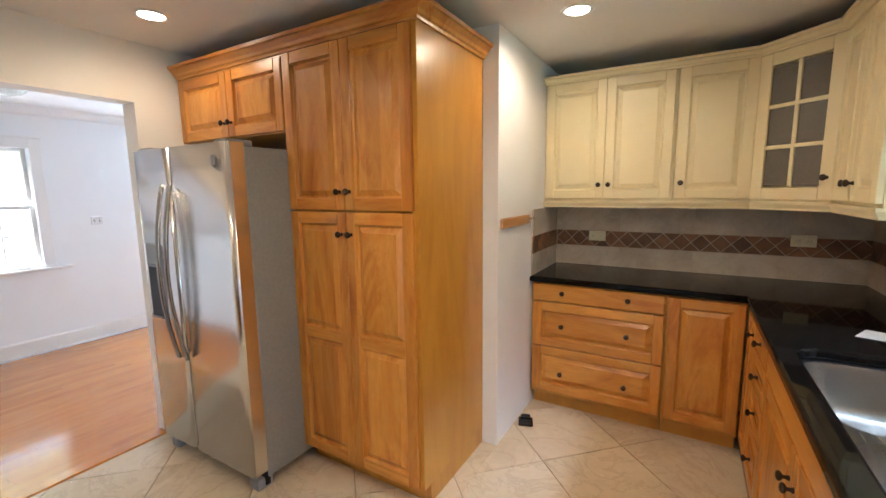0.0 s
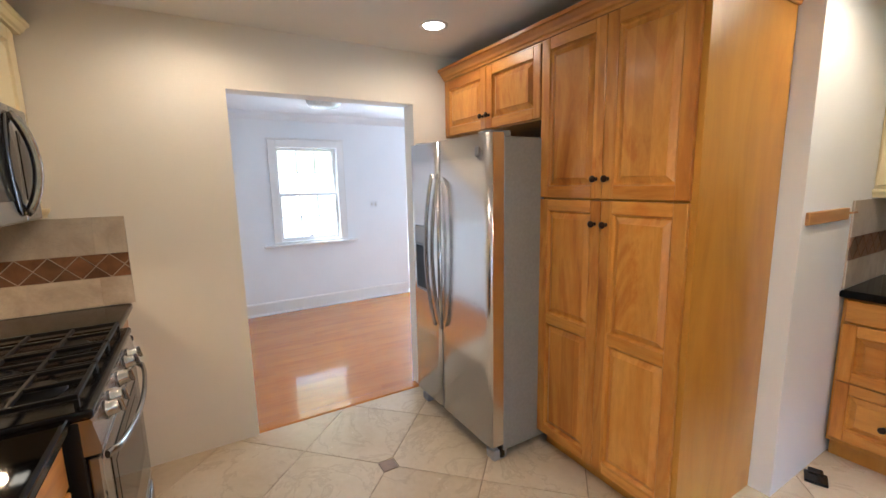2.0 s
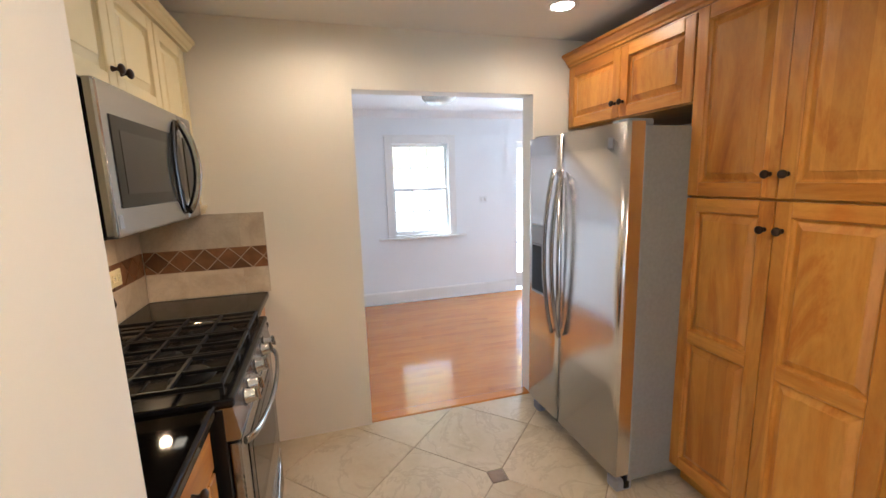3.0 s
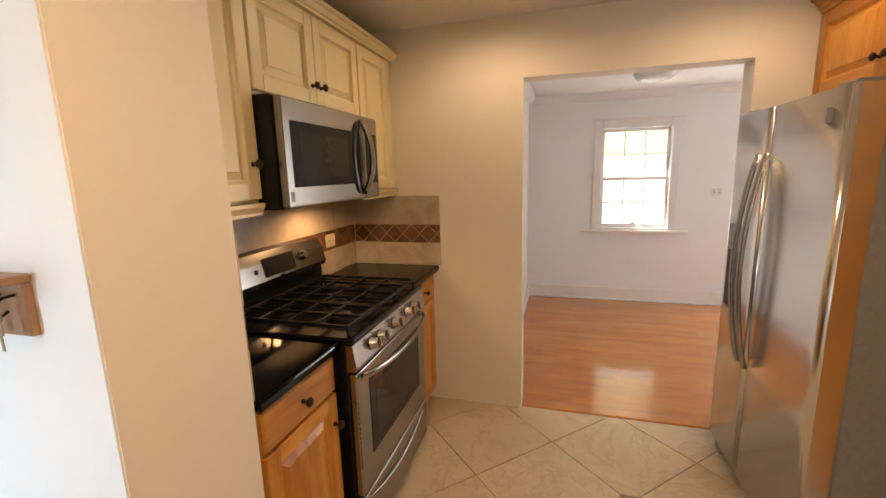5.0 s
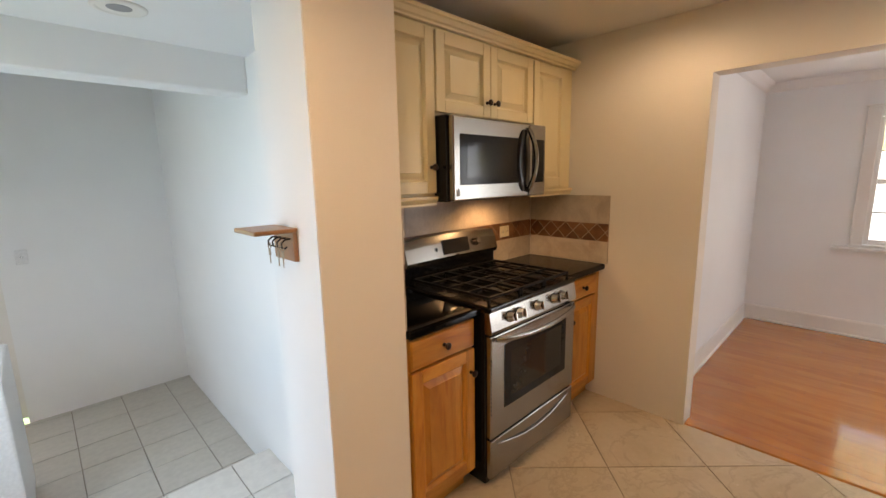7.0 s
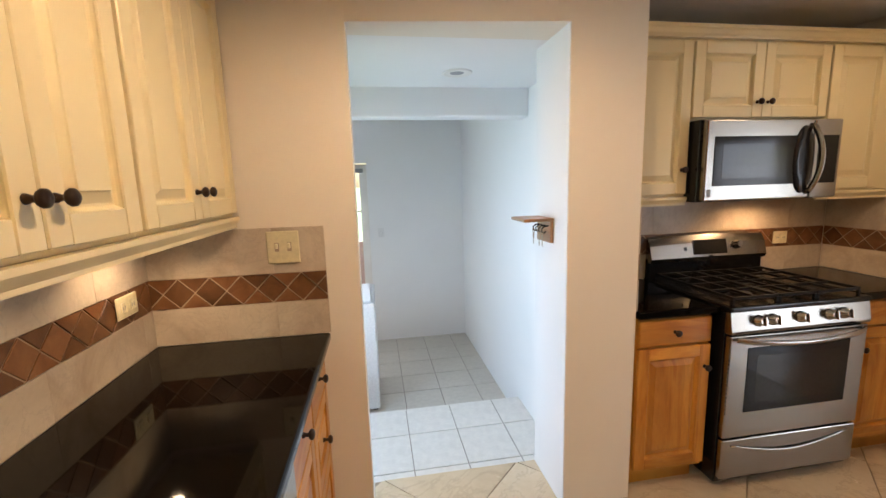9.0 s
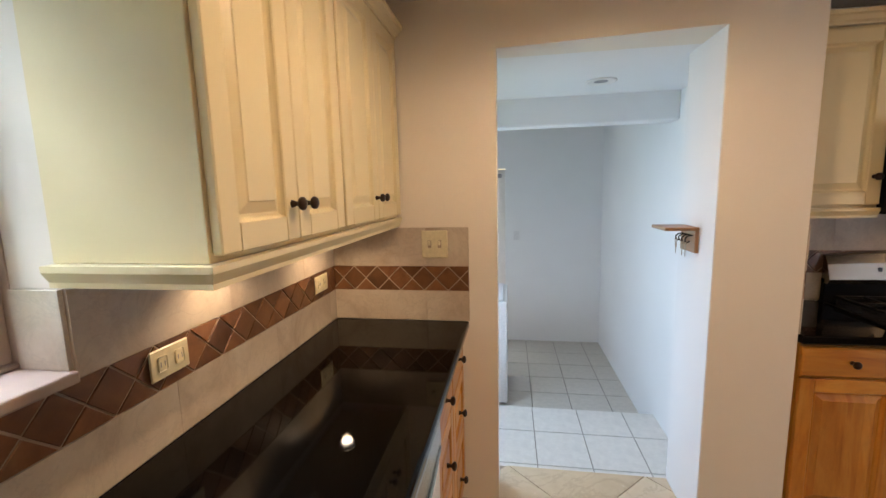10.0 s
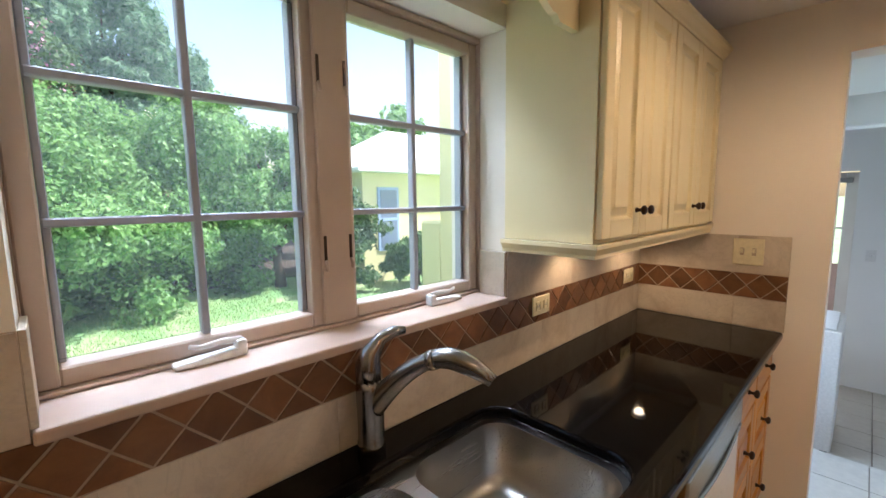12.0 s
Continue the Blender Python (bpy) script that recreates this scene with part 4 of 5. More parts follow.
part("lever", tube(bmesh.new(), [(0, 0, 0.185), (0.0, 0.002, 0.22), (-0.002, -0.006, 0.25), (-0.01, -0.03, 0.283), (-0.022, -0.065, 0.297), (-0.03, -0.09, 0.296)], [0.0335, 0.033, 0.026, 0.017, 0.014, 0.010], 16), M_CHROME, fa, "curved lever handle")

# ---- range alcove ----


def north(x, y, z=0):
    return pose(x, y, z, 0, 0, 180)


s1 = cabinet("base_cabinet", "honey wood base cabinet with one drawer and one door", north(-0.992, -0.37), 0.385, 0.53, 0.868, M_WOOD_SIDE, 0.10, "kitchen base cabinets")
front(s1, "drawer", 0.012, 0.382, 0.735, 0.862, M_WOOD_H, [(0.19, 0.80)], slab=True)
front(s1, "door", 0.012, 0.382, 0.125, 0.728, M_WOOD, [(0.352, 0.62)])
s2 = cabinet("base_cabinet", "honey wood base cabinet with one drawer and one door", north(-2.182, -0.37), 0.445, 0.53, 0.868, M_WOOD_SIDE, 0.10, "kitchen base cabinets")
front(s2, "drawer", 0.006, 0.37, 0.735, 0.862, M_WOOD_H, [(0.19, 0.80)], slab=True)
front(s2, "door", 0.006, 0.37, 0.125, 0.728, M_WOOD, [(0.04, 0.62)])
counter("countertop", [(-0.992, -0.908), (-0.992, -0.333), (-1.396, -0.333), (-1.396, -0.908)], [], "short black granite countertop beside the gas range")
counter("countertop", [(-2.18, -0.908), (-2.18, -0.333), (XW + 0.002, -0.333), (XW + 0.002, -0.908)], [], "black granite countertop in the alcove corner")


def gas_range():
    r = thing("gas_range", "stainless steel freestanding gas range with black cooktop", "range", north(-1.410, -0.300))
    W = 0.755
    part("body", box(0.0, W, 0.02, 0.64, 0.03, 0.885, bev=0.004), M_BLACK, r, "black enamel side panels")
    od = part("oven_door", box(0.004, W - 0.004, -0.012, 0.018, 0.275, 0.775, bev=0.006, seg=2), M_STEEL, r, "steel oven door")
    part("oven_window", box(0.10, W - 0.10, -0.0145, -0.011, 0.40, 0.715, bev=0.001), M_DARKGLASS, od, "dark oven glass")
    part("window_inner", box(0.15, W - 0.15, -0.0155, -0.0144, 0.445, 0.675), M_SMOKE, od, "smoked inner window")
    part("handle", tube(bmesh.new(), arc(lambda u: (0.03 + (W - 0.06) * u, -0.02 - 0.045 * math.sin(math.pi * u) ** 0.45, 0.762 - 0.020 * math.sin(math.pi * u)), 24), 0.013, 10, 0.6), M_STEEL, od, "bowed steel door handle")
    dr = part("drawer", box(0.004, W - 0.004, -0.012, 0.018, 0.065, 0.265, bev=0.006, seg=2), M_STEEL, r, "steel warming drawer")
    part("drawer_pull", tube(bmesh.new(), arc(lambda u: (0.05 + (W - 0.1) * u, -0.012 - 0.008 * math.sin(math.pi * u), 0.235 - 0.05 * math.sin(math.pi * u)), 20), 0.006, 8, 0.6), M_STEEL, dr)
    bm = bmesh.new()
    prof = [(-0.014, 0.785), (-0.018, 0.80), (-0.004, 0.885), (0.06, 0.885), (0.06, 0.785)]
    rings = [[bm.verts.new((x, y, z)) for y, z in prof] for x in (0.002, W - 0.002)]
    for i in range(5):
        bm.faces.new((rings[0][i], rings[0][(i + 1) % 5], rings[1][(i + 1) % 5], rings[1][i]))
    bm.faces.new(rings[0])
    bm.faces.new(rings[1][::-1])
    cp = part("control_panel", bm, M_STEEL, r, "sloping steel knob panel")
    for x in (0.14, 0.215, 0.365, 0.52, 0.60):
        m = Matrix.Translation((x, -0.011, 0.842)) @ Matrix.Rotation(radians(80), 4, "X")
        k = part("knob", lathe(bmesh.new(), [(0.027, 0), (0.027, 0.006), (0.022, 0.010), (0.020, 0.030), (0.017, 0.034)], m, 18), M_KNOB, cp, "steel burner knob")
        bm = bmesh.new()
        B(bm, -0.0045, 0.0045, -0.021, 0.021, 0.033, 0.044, 0.002)
        bmesh.ops.transform(bm, matrix=m, verts=bm.verts)
        part("grip", bm, M_KNOB, k)
    ct = part("cooktop", box(-0.002, W + 0.002, -0.012, 0.57, 0.886, 0.912, bev=0.009, seg=3), M_BLACK, r, "glossy black cooktop")
    for cx, cy, rr in ((0.19, 0.14, 0.045), (0.19, 0.42, 0.036), (0.565, 0.14, 0.050), (0.565, 0.42, 0.032), (0.378, 0.28, 0.04)):
        b = part("burner", lathe(bmesh.new(), [(rr + 0.022, 0), (rr + 0.016, 0.006), (rr, 0.008), (rr, 0.018), (rr - 0.004, 0.022)], Matrix.Translation((cx, cy, 0.911)), 20), M_IRON, ct, "black burner cap")
    for x0, x1 in ((0.03, 0.272), (0.278, 0.478), (0.484, 0.726)):
        bm = bmesh.new()
        z = 0.945
        for x in (x0, x1 - 0.011):
            B(bm, x, x + 0.011, 0.02, 0.545, z - 0.010, z + 0.004, 0.002)
        for y in (0.02, 0.155, 0.28, 0.405, 0.534):
            B(bm, x0 + 0.011, x1 - 0.011, y, y + 0.011, z - 0.010, z + 0.0035, 0.002)
        xm = (x0 + x1) / 2
        B(bm, xm - 0.0055, xm + 0.0055, 0.031, 0.534, z - 0.009, z + 0.003, 0.002)
        for x in (x0, x1 - 0.011):
            for y in (0.02, 0.534):
                B(bm, x, x + 0.011, y, y + 0.011, 0.912, z - 0.010)
        part("grate", bm, M_IRON, ct, "cast iron grate")
    # Back guard with its rounded steel head.
    bm = bmesh.new()
    B(bm, 0.0, W, 0.575, 0.638, 0.886, 1.03, 0.004)
    bg = part("back_guard", bm, M_BLACK, r, "black back guard")
    bm = bmesh.new()
    prof = [(0.555, 1.005), (0.545, 1.03), (0.565, 1.11), (0.585, 1.155), (0.61, 1.172), (0.638, 1.165), (0.638, 1.005)]
    rings = []
    for i in range(13):
        u = i / 12
        k = 1 - 0.10 * abs(2 * u - 1) ** 3
        rings.append([bm.verts.new((W * u, y, 1.005 + (z - 1.005) * k)) for y, z in prof])
    for a, b in zip(rings, rings[1:]):
        for i in range(7):
            bm.faces.new((a[i], a[(i + 1) % 7], b[(i + 1) % 7], b[i]))
    bm.faces.new(rings[0])
    bm.faces.new(rings[-1][::-1])
    head = part("control_head", bm, M_STEEL, bg, "curved steel control head")
    bm = B(bmesh.new(), 0.27, 0.49, -0.004, 0.004, -0.04, 0.045, 0.003)
    bmesh.ops.transform(bm, matrix=Matrix.Translation((0, 0.556, 1.082)) @ Matrix.Rotation(radians(-14), 4, "X"), verts=bm.verts)
    part("display", bm, M_DARKGLASS, head, "dark clock display")
    m = Matrix.Translation((0.555, 0.556, 1.09)) @ Matrix.Rotation(radians(76), 4, "X")
    part("oven_knob", lathe(bmesh.new(), [(0.026, 0), (0.026, 0.004), (0.021, 0.008), (0.019, 0.024), (0.016, 0.027)], m, 18), M_KNOB, head, "steel oven knob")
    part("badge", box(0.37, 0.39, 0.540, 0.548, 1.022, 1.037), M_BLACK, head)
    part("indicator", box(0.215, 0.227, 0.552, 0.560, 1.068, 1.088), M_BLACK, head)
    bm = bmesh.new()
    for i in range(14):
        B(bm, 0.001, 0.006, -0.0135, -0.0115, 0.40 + 0.02 * i, 0.41 + 0.02 * i)
    part("vent_slots", bm, M_BLACK, od)


gas_range()


def microwave():
    w = thing("microwave", "stainless steel over-range microwave with a dark window", "microwave", north(-1.395, -0.509, 1.368))
    W, H = 0.763, 0.386
    part("body", box(0.0, W, 0.02, 0.400, 0.0, H, bev=0.004), M_BLACK, w, "black metal case")
    d = part("door", box(0.012, 0.60, -0.012, 0.019, 0.003, H - 0.003, bev=0.008, seg=2), M_STEEL, w, "steel door frame")
    part("window", box(0.055, 0.578, -0.0145, -0.011, 0.075, 0.305, bev=0.002), M_DARKGLASS, d, "black glass door window")
    part("window_mesh", box(0.10, 0.45, -0.0155, -0.0144, 0.11, 0.27), M_SMOKE, d, "grey perforated window screen")
    part("handle_recess", lathe(bmesh.new(), [(0.06, 0), (0.058, 0.003), (0.03, 0.0042)], Matrix.Translation((0.548, -0.0145, 0.19)) @ FRONT_Y @ Matrix.Diagonal((1.0, 2.7, 1, 1)), 28), M_BLACK, d, "black oval behind the handle")
    c = part("control_panel", box(0.602, W, -0.012, 0.019, 0.003, H - 0.003, bev=0.008, seg=2), M_STEEL, w, "steel control panel")
    part("keypad", box(0.63, 0.745, -0.0145, -0.011, 0.075, 0.305, bev=0.002), M_DARKGLASS, c, "black keypad glass")
    part("clock", box(0.645, 0.73, -0.0155, -0.0144, 0.265, 0.295), M_SMOKE, c)
    part("handle", tube(bmesh.new(), arc(lambda u: (0.585 + 0.018 * math.sin(math.pi * u), -0.012 - 0.045 * math.sin(math.pi * u) ** 0.6, 0.03 + 0.326 * u), 20), 0.014, 10, 0.7), M_STEEL, d, "bowed steel handle")
    part("badge", box(0.03, 0.05, -0.0135, -0.011, 0.025, 0.06), M_GREY, d)
    part("lamp_lens", box(0.60, 0.66, 0.12, 0.16, -0.004, 0.001), M_HOODLENS, w, "lit cooktop lamp lens")


microwave()
su1 = upper("wall_cabinet", "narrow cream wall cabinet beside the microwave", north(-0.992, -0.605, UZ), 0.40, 0.74, 0.303)
front(su1, "door", 0.012, 0.395, 0.012, 0.725, M_CREAM, [(0.362, 0.13)])
su2 = upper("wall_cabinet", "short cream wall cabinet above the microwave with two doors", north(-1.395, -0.605, 1.758), 0.763, 0.377, 0.303)
two_doors(su2, 0.762, 0.012, 0.362, M_CREAM, 0.085)
su3 = upper("wall_cabinet", "narrow cream wall cabinet in the alcove corner", north(-2.16, -0.605, UZ), 0.466, 0.74, 0.303)
front(su3, "door", 0.006, 0.36, 0.012, 0.725, M_CREAM, [])
solid("crown_moulding", sweep(bmesh.new(), [(-0.992, -0.605), (XW + 0.002, -0.605)][::-1], [(-o, z - 0.03) for o, z in CROWN]), M_CREAM, "cream crown moulding above the range cabinets", "moulding")
solid("light_rail", sweep(bmesh.new(), [(-0.992, -0.605), (-1.391, -0.605)][::-1], [(-o, z) for o, z in RAIL]), M_CREAM, "short cream light rail", "moulding")
solid("light_rail", sweep(bmesh.new(), [(-2.161, -0.605), (XW + 0.002, -0.605)][::-1], [(-o, z) for o, z in RAIL]), M_CREAM, "short cream light rail", "moulding")

# ---- lamps ----
for dx, dy, power in DOWNLIGHTS:
    d = thing("downlight", "lit round recessed ceiling downlight with white trim", "downlight", pose(dx, dy, CEIL), "kitchen downlights")
    part("trim_ring", lathe(bmesh.new(), [(0.078, 0.0), (0.078, -0.004), (0.062, -0.007), (0.056, -0.002)], None, 24), M_TRIM, d, "white trim ring")
    part("lens", lathe(bmesh.new(), [(0.055, -0.002), (0.05, -0.006), (0.02, -0.009)], None, 24), M_BULB, d, "glowing lens")
for px_, py_ in PUCKS:
    d = thing("under_cabinet_light", "small lit puck light under a wall cabinet", "lamp", pose(px_, py_, 1.3945), "under cabinet lights")
    part("housing", lathe(bmesh.new(), [(0.034, 0), (0.034, -0.012), (0.028, -0.014)], None, 20), M_TRIM, d)
    part("lens", lathe(bmesh.new(), [(0.026, -0.0135), (0.02, -0.0155)], None, 20), M_BULB, d, "glowing lens")
d = thing("recessed_light", "unlit recessed downlight in the passage ceiling", "downlight", pose(-0.358, -1.11, 2.095))
part("trim_ring", lathe(bmesh.new(), [(0.085, 0), (0.085, -0.005), (0.07, -0.008), (0.066, -0.003)], None, 24), M_TRIM, d)
part("reflector", lathe(bmesh.new(), [(0.064, -0.0015), (0.03, -0.0035)], None, 24), M_GREY, d, "grey unlit reflector")
d = thing("ceiling_light", "round opal glass flush ceiling light, unlit", "ceiling light", pose(-4.15, 1.12, 2.28))
part("base_plate", lathe(bmesh.new(), [(0.15, 0), (0.15, -0.018), (0.14, -0.022)], None, 28), M_WHITE, d)
part("glass_bowl", lathe(bmesh.new(), [(0.165, -0.0225), (0.16, -0.05), (0.13, -0.082), (0.07, -0.10), (0.015, -0.105)], None, 28), M_OPAL, d, "opal glass bowl")

# ---- small things ----


def outlet(name, label, m, w, h, kind, plastic=None):
    """A cover plate that faces local -y."""
    plastic = plastic or M_PLASTIC
    o = thing(name, label, "outlet" if kind == "outlet" else "switch", m)
    part("cover_plate", box(-w / 2, w / 2, -0.006, 0, -h / 2, h / 2, bev=0.003), plastic, o)
    if kind == "outlet":
        for x in (-w * 0.22, w * 0.22) if w > h else (0,):
            f = part("socket", box(x - 0.014, x + 0.014, -0.0085, -0.0055, -0.018, 0.018, bev=0.004), plastic, o)
            for dx in (-0.006, 0.006):
                part("slot", box(x + dx - 0.001, x + dx + 0.001, -0.0092, -0.0083, -0.006, 0.006), M_GREY, f)
    else:
        for x in (-0.023, 0.023):
            part("toggle_slot", box(x - 0.008, x + 0.008, -0.0068, -0.0055, -0.016, 0.018), M_BGROUT, o)
            part("toggle", box(x - 0.005, x + 0.005, -0.020, -0.0066, -0.004, 0.016, bev=0.002), plastic, o)
    return o


TZ = 1.12
outlet("outlet", "ivory double outlet on the tiled backsplash", pose(XE - 0.015, 0.590, TZ, 0, 0, -90), 0.118, 0.075, "outlet")
outlet("outlet", "ivory double outlet on the tiled backsplash", pose(XE - 0.015, -0.245, TZ, 0, 0, -90), 0.118, 0.075, "outlet")
outlet("outlet", "ivory double outlet on the tiled backsplash", pose(-0.50, YN - 0.015, 1.13), 0.118, 0.072, "outlet")
outlet("outlet", "ivory double outlet on the tiled backsplash", pose(0.675, YN - 0.015, 1.15), 0.122, 0.072, "outlet")
outlet("outlet", "ivory outlet on the backsplash beside the range", pose(-2.30, -0.895, 1.11, 0, 0, 180), 0.10, 0.075, "outlet")
outlet("light_switch", "ivory double toggle switch plate above the counter", pose(0.485, YS + 0.013, 1.27, 0, 0, 180), 0.12, 0.125, "switch")
outlet("light_switch", "small white switch plate on the dining room wall", pose(DX + 0.001, 1.958, 1.216, 0, 0, 90), 0.10, 0.08, "switch", M_WHITE)
outlet("light_switch", "small white switch on the laundry wall", pose(0.068, -3.619, 0.95, 0, 0, 180), 0.07, 0.11, "outlet", M_WHITE)

# Key shelf on the passage wall.
ks = thing("key_shelf", "small wooden wall shelf with a row of key hooks", "shelf", pose(-0.652, -0.555, 1.216, 0, 0, 90))
M_KEYWOOD = timber("brown_shelf_wood", [(0.3, (0.26, 0.12, 0.05)), (0.6, (0.38, 0.20, 0.09)), (0.8, (0.44, 0.25, 0.12))], "x", 0.4)
M_KEY = plain("worn_key_brass", (0.36, 0.26, 0.17), 0.4, 0.8)
part("back_board", box(-0.08, 0.075, -0.015, 0.0, 0.0, 0.097, bev=0.002), M_KEYWOOD, ks)
part("shelf_board", box(-0.10, 0.08, -0.138, 0.0, 0.0975, 0.112, bev=0.003), M_KEYWOOD, ks)
for i in range(4):
    x = -0.055 + 0.035 * i
    hk = part("hook", tube(bmesh.new(), [(x, -0.015, 0.075), (x, -0.032, 0.074), (x, -0.045, 0.064), (x, -0.045, 0.05), (x, -0.035, 0.044), (x, -0.027, 0.05)], 0.003, 8), M_BRONZE, ks, "dark metal cup hook")
for i in (0, 2, 3):
    x = -0.055 + 0.035 * i
    k = thing("key", "metal key hanging from a hook", "key", pose(-0.652 + 0.043, -0.555 + x, 1.216 + 0.055, 0, 0, 90), "keys on the hooks")
    bm = bmesh.new()
    tube(bm, [(0.011 * math.cos(a), 0.0, -0.010 + 0.011 * math.sin(a)) for a in [2 * math.pi * j / 14 for j in range(15)]], 0.0018, 6)
    part("ring", bm, M_KEY, k)
    bm = bmesh.new()
    B(bm, -0.009, 0.009, -0.001, 0.001, -0.043, -0.022, 0.0008)
    B(bm, -0.003, 0.003, -0.001, 0.001, -0.072, -0.042, 0.0006)
    part("blade", bm, M_KEY, k)

# Little wooden rail with pegs on the white corner wall.
pr = thing("peg_rail", "short light wood wall rail with a peg", "rail", pose(XST + 0.001, 2.405, 1.263, 0, 0, 90))
M_PINE = timber("light_pine", [(0.3, (0.44, 0.20, 0.06)), (0.6, (0.56, 0.30, 0.10)), (0.8, (0.62, 0.36, 0.14))], "x", 0.4)
part("board", box(-0.22, 0.225, -0.016, 0, 0.0, 0.055, bev=0.003), M_PINE, pr)
part("peg", tube(bmesh.new(), [(0.215, -0.010, 0.028), (0.30, -0.022, 0.030)], 0.005, 8), M_PINE, pr)
# Black rubber wedge by the corner.
fv = thing("door_stop", "black rubber wedge lying on the floor by the wall", "door stop", pose(-0.745, 2.47, 0.001, 0, 0, 20))
part("wedge", box(-0.045, 0.045, -0.05, 0.05, 0.0, 0.014, bev=0.006, seg=2), M_BLACK, fv)
part("tip", box(-0.03, 0.03, 0.02, 0.075, 0.0, 0.02, bev=0.006, seg=2), M_BLACK, fv)
# Sheet of paper on the counter.
pp = bmesh.new()
vs = [pp.verts.new((x, y, 0.9115 + 0.006 * math.sin(3 * i))) for i, (x, y) in enumerate(((0.64, 2.16), (0.83, 2.10), (0.90, 2.20), (0.70, 2.27)))]
pp.faces.new(vs)
ext = bmesh.ops.extrude_face_region(pp, geom=pp.faces[:])["geom"]
bmesh.ops.translate(pp, vec=(0, 0, 0.0006), verts=[v for v in ext if isinstance(v, bmesh.types.BMVert)])
solid("paper", pp, M_WHITE, "folded white sheet of paper on the counter", "paper")

# Washer in the laundry.
ws = thing("washing_machine", "white top-loading washing machine with a rear console", "washing machine", pose(0.17, -1.98, -0.36, 0, 0, -90))
part("cabinet", box(0, 0.68, 0, 0.65, 0.03, 0.93, bev=0.012, seg=2), M_WHITE, ws)
part("lid", box(0.03, 0.65, 0.03, 0.52, 0.931, 0.945, bev=0.006), M_WHITE, ws)
cns = part("console", box(0.0, 0.68, 0.53, 0.65, 0.931, 1.08, bev=0.02, seg=2), M_WHITE, ws)
part("dial", lathe(bmesh.new(), [(0.03, 0), (0.028, 0.02), (0.02, 0.024)], Matrix.Translation((0.12, 0.53, 1.01)) @ FRONT_Y), M_GREY, cns, "grey dial")
for x in (0.05, 0.60):
    part("foot", box(x, x + 0.04, 0.02, 0.06, 0.0, 0.03), M_BLACK, ws)

# ---- outdoors ----
GZ = -0.45
structure("ground", box(-400, 400, -400, 400, GZ - 0.5, GZ), M_LAWN, "lawn of short patchy green grass", "lawn")
structure("flower_bed", B(bmesh.new(), 10.5, 30, -14, 16, GZ, GZ + 0.02), M_SOIL, "dark mulch under the shrubs", "soil")
# Unseen ground made white so the dining window looks blown out.
structure("terrace", box(-300, DX - 0.21, -150, 150, GZ, -0.12), M_ROOF, "made-up pale ground outside the dining room", "terrace")
pb = thing("porch", "yellow rendered porch beam and posts", "porch")
part("beam", box(-6.6, -6.3, -3, 7, 1.66, 2.6), M_YELLOW, pb)
for y in (-1.0, 2.2, 5.4):
    part("post", box(-6.6, -6.3, y - 0.2, y + 0.2, -0.12, 1.66, bev=0.01), M_YELLOW, pb)
# Made-up slope that fills the dining window with white, like outdoor glare.
bm = bmesh.new()
vs = [bm.verts.new(p) for p in ((-12, -60, -0.13), (-12, 60, -0.13), (-90, 200, 9.0), (-90, -200, 9.0))]
bm.faces.new(vs[::-1])
ext = bmesh.ops.extrude_face_region(bm, geom=bm.faces[:])["geom"]
bmesh.ops.translate(bm, vec=(0, 0, -0.4), verts=[v for v in ext if isinstance(v, bmesh.types.BMVert)])
structure("hillside", bm, M_GLARE, "made-up pale slope beyond the terrace, in place of glare", "hillside")
# House end beside the window, and the wing across the lawn.
ps = thing("garden_wall_post", "yellow rendered wall end with a low ledge beside the window", "wall")
part("post", box(1.255, 1.46, 0.30, 0.655, GZ, 2.45), M_YELLOW, ps)
part("ledge", box(1.4605, 1.60, 0.32, 0.653, GZ, 1.43, bev=0.01), M_YELLOW, ps)
hs = thing("yellow_house", "yellow rendered house wing with a white stepped roof and blue window", "house")
part("wall", box(8.3, 10.6, -14.0, -3.45, GZ, 2.25), M_YELLOW, hs)
bm = bmesh.new()
vs = [bm.verts.new(p) for p in ((7.95, -14.4, 2.25), (7.95, -3.15, 2.25), (10.95, -3.15, 2.25), (10.95, -14.4, 2.25), (9.35, -12.6, 3.35), (9.35, -5.0, 3.35), (9.55, -5.0, 3.35), (9.55, -12.6, 3.35))]
for q in ((0, 1, 5, 4), (1, 2, 6, 5), (2, 3, 7, 6), (3, 0, 4, 7), (4, 5, 6, 7), (3, 2, 1, 0)):
    bm.faces.new([vs[i] for i in q])
rf = part("roof", bm, M_ROOF, hs, "white limewashed hip roof")
part("eave", box(7.93, 10.97, -14.42, -3.13, 2.16, 2.249, bev=0.01), M_ROOF, rf, "white eave board")
# Block added in place of the shading on a roof step.
part("roof_step", box(8.6, 9.1, -7.0, -6.0, 2.5, 3.05, bev=0.03), M_ROOF, rf)
for y in (-3.85, -8.6):
    w = part("window", box(8.26, 8.31, y - 0.62, y, 0.30, 1.82), M_BLUE, hs, "pale blue framed window")
    part("sash_rail", box(8.24, 8.262, y - 0.62, y, 1.02, 1.09), M_BLUE, w)
    part("pane", box(8.25, 8.262, y - 0.55, y - 0.07, 0.37, 1.02), M_SKYPANE, w)
    part("pane", box(8.25, 8.262, y - 0.55, y - 0.07, 1.09, 1.75), M_SKYPANE, w)


